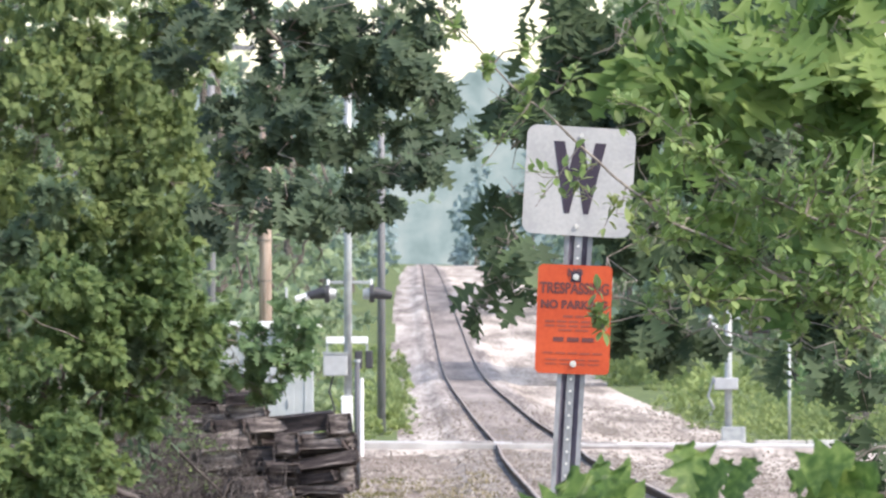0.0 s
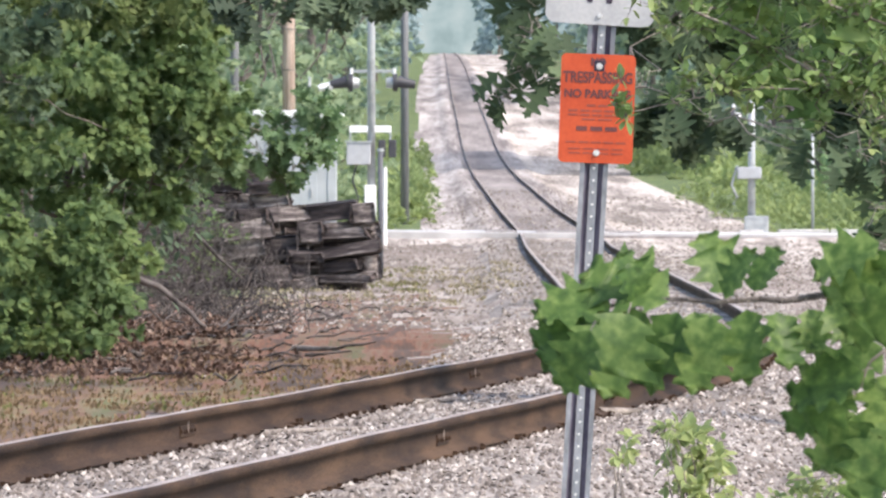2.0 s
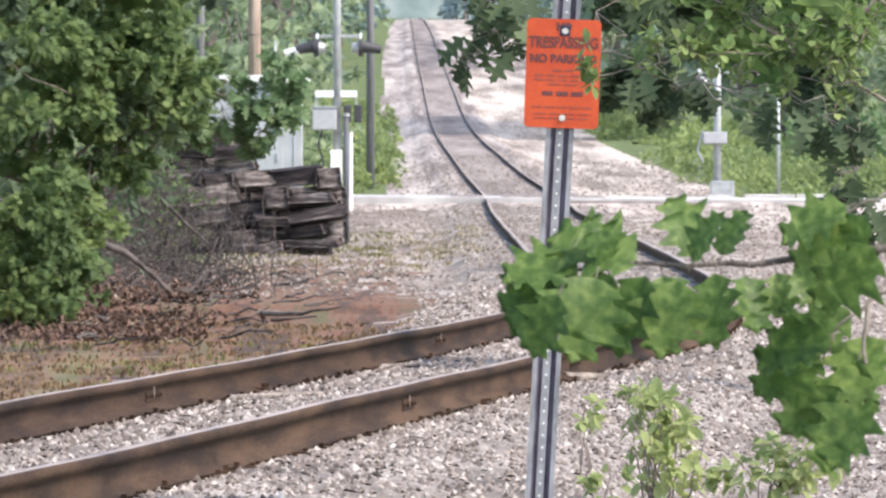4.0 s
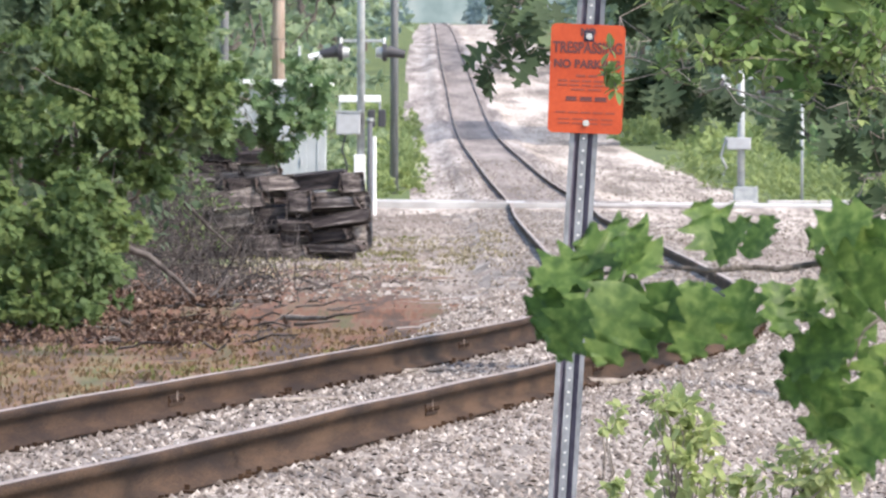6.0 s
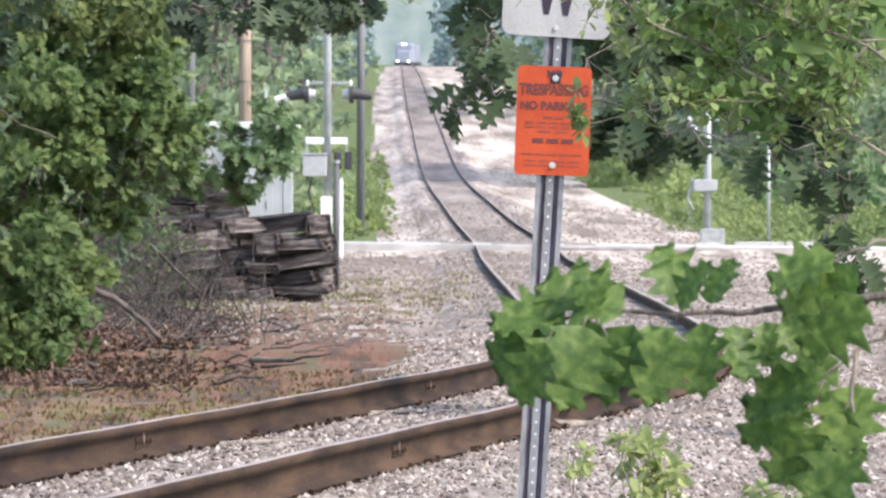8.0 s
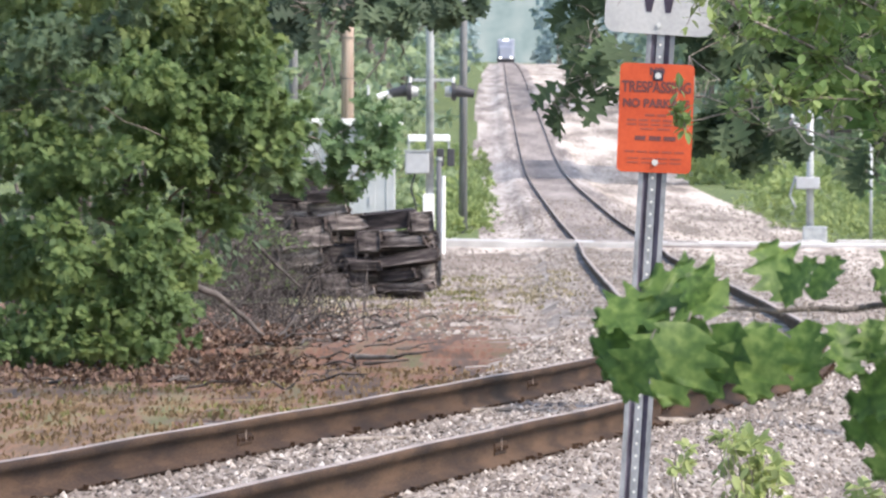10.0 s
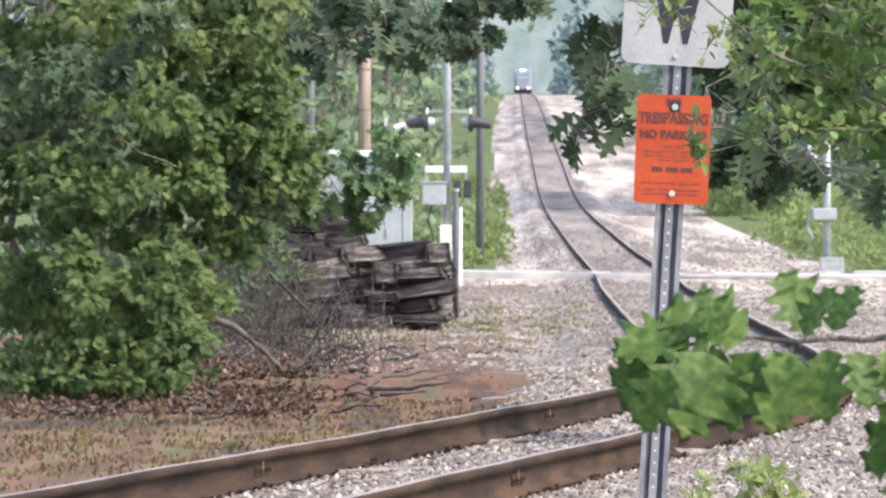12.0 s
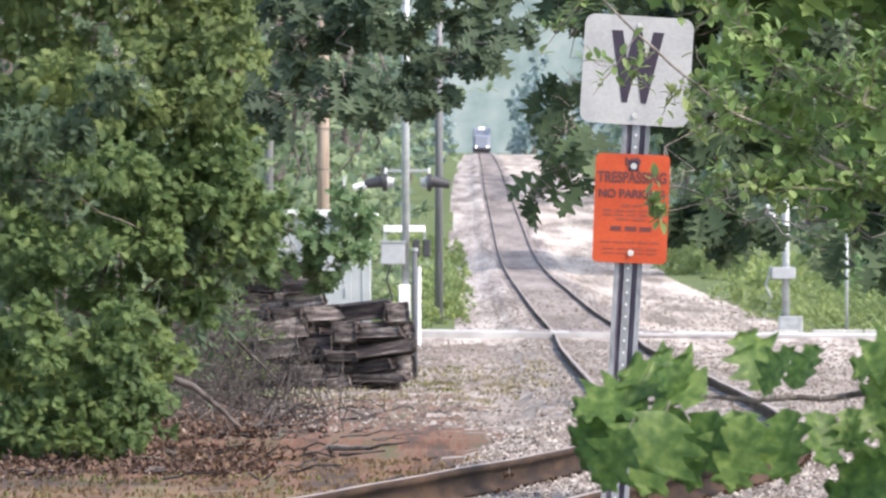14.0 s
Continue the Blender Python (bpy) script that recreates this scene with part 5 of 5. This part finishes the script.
def log(pts, r, label):
    rng = np.random.default_rng(int(abs(pts[0][0]) * 1000))
    pts = [(x, y, float(ground_height(x, y)) + r * 0.7) for x, y in pts]
    l = twig_line(rng, pts, r, r * 0.6)
    bm_ob = tubes("log", [l], "twig", None, sides=8)
    return tagged(bm_ob, label, "log")


log([(-3.644, 113.0), (-3.409, 113.3), (-3.103, 112.6)], 0.05, "fallen grey branch lying on dry leaves")
log([(-3.052, 111.5), (-2.772, 111.0), (-2.422, 110.0)], 0.045, "fallen grey branch lying on dry leaves")
log([(-1.200, 118.5), (-0.806, 117.8)], 0.03, "fallen grey branch lying on dry leaves")
log([(-0.458, 279), (0.167, 281), (0.688, 283)], 0.09, "dark log lying on pale gravel")
log([(0.987, 80.0), (1.226, 80.3)], 0.030, "bleached stick lying on ballast")
log([(-0.105, 84.4), (0.355, 85.1)], 0.016, "bleached stick lying between the rails")
log([(-0.918, 74.0), (-0.396, 75.5)], 0.018, "bleached stick lying between the rails")


def scatter(name, label, category, material, kind, seed, n, area, size, droop, up=0.0, clump=0):
    """Small leaves or blades over a stretch beside the line; area: y0, y1, across0, across1."""
    rng = np.random.default_rng(seed)
    y = rng.uniform(area[0], area[1], n)
    a = rng.uniform(area[2], area[3], n)
    keep = np.array([noise.noise((p * 0.9, q * 0.12, seed)) + 0.5 * noise.noise((p * 3.1, q * 0.5, seed)) for p, q in zip(a, y)]) * 2.2 + rng.normal(0, 0.5, n) > area[4]
    y, a = y[keep], a[keep]
    if clump:
        pick = rng.integers(0, max(1, len(y) // clump), len(y))
        y, a = y[pick] + rng.normal(0, 0.10, len(y)), a[pick] + rng.normal(0, 0.05, len(y))
    x = line_x(y) + a
    c = np.stack([x, y, ground_height(x, y) + 0.004], -1)
    o = np.tile((0.0, 0.0, up), (len(x), 1))
    v, q = leaf_arrays(rng, c, o, size, kind, droop, 0.6)
    return tagged(mesh_part(name, v, q, material), label, category, kind="stuff")


scatter("dry_leaves", "dry brown fallen leaves on rusty dirt", "dead leaves", "dead_leaf", "blade", 91, 2600, (90, 130, -9, -2.2, 0.3), 0.03, 0.0, 0.1, 6)
scatter("dry_grass", "thin dry grass tufts on rusty dirt", "grass", "dry_grass", "blade", 92, 18000, (70, 112, -9, -1.7, -0.5), 0.04, -0.8, 0.8, 5)
scatter("dry_grass", "thin dry grass over stony soil before the road", "grass", "straw", "blade", 95, 6000, (150, 215, -4.8, -1.1, 0.0), 0.05, -0.8, 0.8, 6)
scatter("grass", "low green grass tufts beside the track", "grass", "grass", "blade", 93, 7000, (68, 102, -9, -1.8, 0.4), 0.045, -0.7, 0.7, 6)
scatter("grass", "sparse grass at the foot of stacked ties", "grass", "grass", "blade", 94, 3000, (168, 215, -4.6, -2.4, 0.1), 0.05, -0.9, 0.9, 6)


def leaf_litter():
    rng = np.random.default_rng(97)
    blobs = []
    for _ in range(280):
        y = rng.uniform(101, 138)
        x = rng.uniform(-4.0, -1.5) - 0.4 * rng.random()
        blobs.append((x, y, float(ground_height(x, y)), rng.uniform(0.15, 0.6), rng.uniform(0.5, 2.0), rng.uniform(0.02, 0.10), 100))
    c, o = clump_points(rng, blobs, 0.2)
    v, q = leaf_arrays(rng, c, o, 0.05, "oval", 0.0, 0.9)
    tagged(mesh_part("leaf_litter", v, q, "dead_leaf"), "heaped brown leaf litter at the foot of the bushes", "dead leaves", kind="stuff")


leaf_litter()


def fallen_twigs():
    rng = np.random.default_rng(98)
    lines = []
    for _ in range(170):
        y = rng.uniform(100, 150)
        x = rng.uniform(-3.939, -0.859) + rng.normal(0, 0.3)
        a, ln = rng.normal(0, 0.6), rng.uniform(0.15, 0.5)
        e = (x + ln * math.cos(a), y + ln * math.sin(a) * 2)
        r = rng.uniform(0.005, 0.017)
        lines.append((wander(rng, (x, y, float(ground_height(x, y)) + r), (e[0], e[1], float(ground_height(*e)) + r + rng.uniform(0, 0.06)), 4, 0.02), [r, r, r * 0.8, r * 0.7, r * 0.4]))
    tagged(tubes("fallen_twigs", lines, "dead_twig", None, sides=4), "grey dead twigs strewn over dry leaves", "twigs", kind="stuff")


fallen_twigs()


# ---- beyond the road: weeds, trees, far woods ----
def weed_bank(label, seed, blobs, size, material="leaf_weed"):
    rng = np.random.default_rng(seed)
    ob = tagged(holder("weeds"), label, "weeds", kind="stuff")
    foliage("foliage", rng, blobs, size, "tuft", material, ob, droop=-0.6, jitter=0.6)
    return ob


def bank(seed, y0, y1, n, a0, a1, h, count):
    rng = np.random.default_rng(seed)
    out = []
    for _ in range(n):
        y = rng.uniform(y0, y1)
        x = float(line_x(y)) + rng.uniform(a0, a1)
        hh = h * rng.uniform(0.6, 1.2)
        out.append((x, y, float(ground_height(x, y)) + hh * 0.3, hh * 1.1, hh * 1.3, hh * 0.7, count))
    return out


weed_bank("bright green weeds along pale gravel", 101, bank(1, 277, 330, 34, -5.0, -3.7, 0.45, 260), 0.10)
weed_bank("bright green weeds along pale gravel", 104, bank(4, 326, 640, 120, -5.2, -2.8, 0.6, 120), 0.16)
weed_bank("bright yellow-green weeds at the edge of the gravel", 102, bank(2, 290, 420, 42, 5.4, 9.5, 0.75, 240), 0.12)
weed_bank("tall hazy green weeds under the trees", 105, bank(5, 300, 430, 26, 9.5, 13.5, 1.5, 260), 0.24, "leaf_oak")
weed_bank("green weeds at the edge of the gravel", 103, bank(3, 420, 700, 50, 6.2, 9.5, 1.1, 130), 0.26)


def proto_tree(seed, tall, wide, material, size, n):
    rng = np.random.default_rng(seed)
    blobs = []
    for k in range(13):
        h = rng.uniform(0.12, 0.95)
        w = wide * (0.55 + 0.6 * math.sin(math.pi * min(1, 0.15 + h * 0.85)))
        a = rng.uniform(0, 6.28)
        blobs.append((math.cos(a) * w * 0.5, math.sin(a) * w * 0.5, h * tall, w * 0.42, w * 0.42, tall * 0.12, n // 13))
    tree = tagged(holder("tree"), "leafy green tree in the wood beyond the road", "tree", "trees along the line")
    tubes("trunk", [(wander(rng, (0, 0, -0.4), (0, 0, tall * 0.9), 7, 0.08), list(np.linspace(tall * 0.02, tall * 0.005, 8)))] + limbs_to(rng, (0, 0, tall * 0.4), blobs, tall * 0.006, 0.1), "bark", tree, sides=4)
    foliage("crown", rng, blobs, size, "tuft", material, tree, droop=0.1, split=5)
    return tree


def woods():
    rng = np.random.default_rng(111)
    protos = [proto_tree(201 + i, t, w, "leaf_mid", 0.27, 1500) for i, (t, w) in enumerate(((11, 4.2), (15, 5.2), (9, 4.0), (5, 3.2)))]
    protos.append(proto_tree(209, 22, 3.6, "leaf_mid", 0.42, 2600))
    places = []
    for y in (300, 312, 330, 350, 372, 398, 430, 470, 520, 580, 650):
        places.append((float(line_x(y)) - 7.0 - rng.uniform(0, 2.5) - (3.0 if y < 345 else 0), y, rng.integers(0, 3)))
        places.append((float(line_x(y)) + 13.5 + rng.uniform(0, 2.5), y, rng.integers(0, 3)))
    for y in (296, 318, 345, 380):
        places.append((float(line_x(y)) - 12.5, y, 1))
        places.append((float(line_x(y)) + 18.0, y, 0))
        places.append((float(line_x(y)) + 12.0, y + 14, 3))
        places.append((float(line_x(y)) - 6.6, y + 22, 3))
    # tall trees added, sized and placed to throw bands of shade over the line
    places += [(float(line_x(y)) + 13.0 + rng.uniform(0, 2), y, 4) for y in range(520, 596, 4)] + [(-6.0, 770, 1), (-6.2, 800, 0)]
    places += [(float(line_x(y)) + 13.5 + rng.uniform(0, 3), y, 4) for y in range(815, 1040, 7)]
    first = set()
    for x, y, k in places:
        m = Matrix.Translation((x, y, float(ground_height(x, y)))) @ pose(0, 0, 0, 0, 0, rng.uniform(0, 360))
        if k not in first:
            first.add(k)
            protos[k].matrix_basis = m
        else:
            copy_thing(protos[k], m)


woods()


def far_woods(name, label, seed, y0, y1, n, size, material, gap_l, gap_r):
    rng = np.random.default_rng(seed)
    blobs = []
    for i in range(n):
        y = y0 + (y1 - y0) * (i + rng.random()) / n
        for s in (-1, 1):
            x = float(line_x(min(y, 2390))) + (-gap_l - rng.uniform(0, 5) if s < 0 else gap_r + rng.uniform(0, 5))
            t = rng.uniform(10, 17)
            z = float(ground_height(x, y))
            for k in range(4):
                blobs.append((x + rng.normal(0, 1), y + rng.normal(0, 2), z + t * (0.15 + 0.24 * k), 2.4 - 0.3 * k, 3, t * 0.16, 60))
    ob = tagged(holder(name), label, "woods", kind="stuff")
    foliage("canopy", rng, blobs, size, "tuft", material, ob, droop=0.1)
    lines = []
    for b in blobs[::4]:
        lines.append(([(b[0], b[1], float(ground_height(b[0], b[1])) - 0.5), (b[0], b[1], b[2] + 4)], [0.2, 0.12]))
    tagged(tubes("trunk_row", lines, "bark", ob, sides=5), kind="stuff")
    return ob


# Stronger, bluer distance haze, again put into the leaf colour.
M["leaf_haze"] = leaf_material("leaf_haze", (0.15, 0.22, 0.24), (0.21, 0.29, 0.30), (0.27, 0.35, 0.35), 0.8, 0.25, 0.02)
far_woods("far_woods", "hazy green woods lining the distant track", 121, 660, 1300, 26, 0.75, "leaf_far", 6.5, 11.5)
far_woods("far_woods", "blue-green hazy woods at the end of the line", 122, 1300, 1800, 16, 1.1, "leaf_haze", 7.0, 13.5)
# Added at the bend to hide the locomotive from the camera at first.
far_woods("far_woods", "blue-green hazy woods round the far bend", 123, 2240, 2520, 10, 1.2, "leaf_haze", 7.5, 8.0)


def backdrop():
    """Glowing backdrop far behind everything: hills of trees with haze put into their colour."""
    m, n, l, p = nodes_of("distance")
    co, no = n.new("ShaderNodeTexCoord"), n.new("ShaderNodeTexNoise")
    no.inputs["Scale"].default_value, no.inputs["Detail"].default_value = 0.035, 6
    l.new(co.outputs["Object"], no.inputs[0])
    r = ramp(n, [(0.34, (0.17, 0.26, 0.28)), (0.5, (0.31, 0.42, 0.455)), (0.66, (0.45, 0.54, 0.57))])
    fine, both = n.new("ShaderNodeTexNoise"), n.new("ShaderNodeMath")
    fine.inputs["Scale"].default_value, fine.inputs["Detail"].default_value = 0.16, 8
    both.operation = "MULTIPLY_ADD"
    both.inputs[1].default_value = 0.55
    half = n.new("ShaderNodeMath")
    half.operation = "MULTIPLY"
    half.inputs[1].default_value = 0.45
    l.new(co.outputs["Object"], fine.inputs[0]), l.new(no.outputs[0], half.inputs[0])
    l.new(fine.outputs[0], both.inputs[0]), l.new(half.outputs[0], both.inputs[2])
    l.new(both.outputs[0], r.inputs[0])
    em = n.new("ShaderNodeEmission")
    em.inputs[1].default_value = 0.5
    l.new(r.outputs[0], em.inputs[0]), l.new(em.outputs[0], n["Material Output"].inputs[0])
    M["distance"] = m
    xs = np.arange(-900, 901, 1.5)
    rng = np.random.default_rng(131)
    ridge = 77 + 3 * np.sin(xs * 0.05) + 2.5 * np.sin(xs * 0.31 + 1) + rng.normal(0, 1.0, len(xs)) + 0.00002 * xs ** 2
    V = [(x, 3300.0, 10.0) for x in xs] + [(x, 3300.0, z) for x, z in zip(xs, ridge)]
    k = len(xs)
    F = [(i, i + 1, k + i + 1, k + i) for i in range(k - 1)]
    tagged(mesh_part("backdrop", V, F, "distance"), "glowing blue-green wooded ridge backdrop with haze in its colour", "backdrop", kind="structure")


backdrop()

# ---- the car on the road ----
def car():
    body_w = 1.82
    auto = tagged(holder("car", pose(-10.48, 270.4, 0.248)), "white four-door saloon car driving over the crossing", "car")
    # side outline, nose towards +x
    top = [(-2.27, 0.42), (-2.29, 0.64), (-2.27, 1.00), (-2.20, 1.09), (-1.78, 1.14), (-1.32, 1.31), (-0.85, 1.46), (-0.35, 1.53), (0.15, 1.525), (0.60, 1.45), (1.05, 1.21), (1.30, 1.09), (1.75, 1.01), (2.05, 0.91), (2.20, 0.76), (2.27, 0.56), (2.24, 0.34)]
    low = [(-2.2, 0.30), (-1.70, 0.24), (-1.66, 0.40), (-1.54, 0.58), (-1.325, 0.66), (-1.11, 0.58), (-0.99, 0.40), (-0.95, 0.22), (0.95, 0.22), (0.99, 0.40), (1.11, 0.58), (1.325, 0.66), (1.54, 0.58), (1.66, 0.40), (1.70, 0.24)]
    ring = top + low[::-1]

    def half(z):
        return body_w / 2 * (1 - 0.20 * max(0, (z - 0.9) / 0.6) - 0.05 * max(0, (0.5 - z) / 0.3))

    bm = bmesh.new()
    L = [bm.verts.new((x, -half(z), z)) for x, z in ring]
    R = [bm.verts.new((x, half(z), z)) for x, z in ring]
    bm.faces.new(L), bm.faces.new(R[::-1])
    n = len(ring)
    for i in range(n):
        bm.faces.new((L[i], R[i], R[(i + 1) % n], L[(i + 1) % n]))
    bmesh.ops.recalc_face_normals(bm, faces=bm.faces)
    es = [e for e in bm.edges if abs(e.verts[0].co.y - e.verts[1].co.y) < 0.1 and e.verts[0].co.z > 0.7]
    bmesh.ops.bevel(bm, geom=es, offset=0.05, segments=3, affect="EDGES")
    body = part("body", bm, "car_white", auto, "glossy white paint")
    # side glass: front and rear pane on each side, with the dark pillar between
    panes = [[(-1.50, 1.10), (-1.12, 1.29), (-1.02, 1.32), (-1.08, 1.10)], [(-1.03, 1.09), (-0.97, 1.34), (-0.80, 1.40), (-0.45, 1.45), (-0.33, 1.455), (-0.37, 1.08)], [(-0.27, 1.08), (-0.24, 1.46), (0.12, 1.455), (0.50, 1.38), (0.80, 1.24), (1.00, 1.08)]]
    for side in (-1, 1):
        for pane in panes:
            bm = bmesh.new()
            vs = [bm.verts.new((x, side * (half(z) + 0.004), z)) for x, z in pane]
            f = bm.faces.new(vs if side < 0 else vs[::-1])
            ex = bmesh.ops.extrude_face_region(bm, geom=[f])
            for v in [g for g in ex["geom"] if isinstance(g, bmesh.types.BMVert)]:
                v.co.y += side * 0.006
            bmesh.ops.recalc_face_normals(bm, faces=bm.faces)
            part("side_window", bm, "window_tint", body, "pale reflecting side window")
        part("window_pillar", box(bmesh.new(), (-0.32, side * (half(1.27) + 0.006), 1.27), (0.10, 0.012, 0.37), 0.004), "car_dark", body)
        part("sill", box(bmesh.new(), (0, side * 0.87, 0.235), (1.98, 0.12, 0.13), 0.03), "car_dark", body)
        part("mirror", box(bmesh.new(), (0.88, side * 0.98, 1.14), (0.16, 0.2, 0.13), 0.04), "car_white", body)
        part("tail_light", box(bmesh.new(), (-2.06, side * 0.815, 1.00), (0.44, 0.17, 0.10), 0.03, Matrix.Rotation(radians(-4), 4, "Y")), "lamp_red", body, "red tail light")
        part("headlight", box(bmesh.new(), (2.0, side * 0.74, 0.74), (0.30, 0.22, 0.09), 0.03), "lamp_clear", body, "clear headlight")
        for x in (-0.28, 0.56):
            part("door_handle", box(bmesh.new(), (x - 0.45, side * 0.92, 0.90), (0.2, 0.03, 0.03), 0.008), "car_white", body)
        for x in (-1.0, -0.30, 0.92):
            part("door_seam", box(bmesh.new(), (x, side * 0.911, 0.68), (0.012, 0.006, 0.68), 0), "grey_paint", body)
    for side in (-1, 1):
        part("wheel_well", rod(bmesh.new(), (-1.325, side * 0.62, 0.335), (-1.325, side * 0.86, 0.335), 0.405, sides=24), "car_dark", body)
        part("wheel_well", rod(bmesh.new(), (1.325, side * 0.62, 0.335), (1.325, side * 0.86, 0.335), 0.405, sides=24), "car_dark", body)
    part("rear_bumper", box(bmesh.new(), (-2.02, 0, 0.33), (0.52, 1.79, 0.15), 0.05), "car_dark", body)
    part("front_grille", box(bmesh.new(), (2.18, 0, 0.42), (0.2, 1.5, 0.14), 0.03), "car_dark", body)
    part("front_lip", box(bmesh.new(), (1.98, 0, 0.285), (0.5, 1.76, 0.08), 0.03), "car_dark", body)
    wheels = []
    for x in (-1.325, 1.325):
        for side in (-1, 1):
            bm = rod(bmesh.new(), (0, -0.10, 0), (0, 0.10, 0), 0.325, sides=28)
            wheel = part("wheel", bm, "tyre", auto, "black tyre with bright alloy rim", m=pose(x, side * 0.80, 0.328))
            bm = rod(bmesh.new(), (0, side * 0.095, 0), (0, side * 0.108, 0), 0.235, sides=28)
            part("rim_back", bm, "car_dark", wheel)
            for k in range(5):
                bm = box(bmesh.new(), (0, side * 0.112, 0.125), (0.085, 0.02, 0.21), 0.01, Matrix.Rotation(radians(72 * k), 4, "Y"))
                part("spoke", bm, "alloy", wheel)
            bm = bmesh.new()
            rod(bm, (0, side * 0.105, 0), (0, side * 0.125, 0), 0.06, sides=14)
            part("hub", bm, "alloy", wheel)
            V, F = tube_arrays([(0.225 * math.cos(a), side * 0.11, 0.225 * math.sin(a)) for a in np.linspace(0, 2 * math.pi, 25)], [0.018] * 25, 6)
            mesh_part("rim", V, F, "alloy", wheel, smooth=True)
            wheels.append((wheel, x, side))
    return auto, wheels


M["window_tint"] = surface("window_tint", [(0.3, (0.07, 0.09, 0.095)), (0.7, (0.17, 0.21, 0.22))], 1.2, 0.08, 0.3, 0)
car_ob, car_wheels = car()


# ---- the train far down the line ----
def train():
    loco = tagged(holder("locomotive", pose(float(line_x(2430)), 2430, float(grade(2430)))), "locomotive with lit headlights far down the line, haze in its blue-grey colour", "locomotive")
    bm = bmesh.new()
    box(bm, (0, 1.2, 2.6), (3.0, 2.4, 3.6), 0.25)
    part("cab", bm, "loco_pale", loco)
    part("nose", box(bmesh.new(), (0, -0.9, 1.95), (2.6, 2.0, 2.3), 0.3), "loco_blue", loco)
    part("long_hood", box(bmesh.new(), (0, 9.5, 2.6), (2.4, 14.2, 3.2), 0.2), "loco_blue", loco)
    part("walkway", box(bmesh.new(), (0, 7, 0.85), (3.1, 19, 0.25), 0.05), "dark_paint", loco)
    part("pilot", box(bmesh.new(), (0, -2.1, 0.5), (2.9, 0.3, 0.75), 0.08), "dark_paint", loco)
    for y in (0.6, 12.8):
        part("bogie", box(bmesh.new(), (0, y, 0.42), (2.4, 4.2, 0.6), 0.1), "dark_paint", loco)
    for x, z in ((-0.25, 4.25), (0.25, 4.25), (-0.95, 1.15), (0.95, 1.15)):
        part("headlight", rod(bmesh.new(), (x, -2.3 if z < 2 else -0.15, z), (x, 0.1 if z > 2 else -2.0, z), 0.17, sides=14), "headlight_glow", loco, "lit white headlight")
    for x in (-0.75, 0.75):
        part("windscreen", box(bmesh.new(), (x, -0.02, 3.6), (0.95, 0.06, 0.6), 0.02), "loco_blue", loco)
    return loco


loco = train()


def motions():
    speed = 15.84
    walk(car_ob, [(t, pose(-10.48 + speed * t, 270.4, 0.135 - 0.0087 * (-13.08 + speed * t), 0, 0.5, 0)) for t in (0.0, 7.0, 14.0)])
    for wheel, x, side in car_wheels:
        rows = []
        step = 1 / FPS
        for k in range(int(14 * FPS) + 1):
            rows.append((k * step, pose(x, side * 0.80, 0.328, 0, math.degrees(speed * k * step / 0.325), 0)))
        walk(wheel, rows)
    rows = []
    for k in range(29):
        t = k * 0.5
        y = 2388 - 20 * (t - 8.3)
        bend = math.degrees(math.atan((float(line_x(y + 2)) - float(line_x(y - 2))) / 4))
        rows.append((t, pose(float(line_x(y)), y, float(grade(y)), 0, 0, -bend)))
    walk(loco, rows)
    # wind: the near branch and the shrub give a centimetre
    sway = [(0, 0.0), (1.5, 0.2), (3.0, -0.3), (4.2, 0.5), (5.4, 0.2), (6.5, 1.6), (7.4, 0.9), (8.4, -0.2), (9.5, 0.6), (11.0, 0.1), (12.5, 1.1), (14.0, 0.9)]
    walk(near_branch, [(t, pose(0.009 * s, 0, 0.003 * s, 0, 0.08 * s, 0)) for t, s in sway])
    walk(shrub, [(t, pose(-0.004 * s, 0, 0.003 * s, 0, 0.10 * s, 0)) for t, s in sway])
    return


motions()
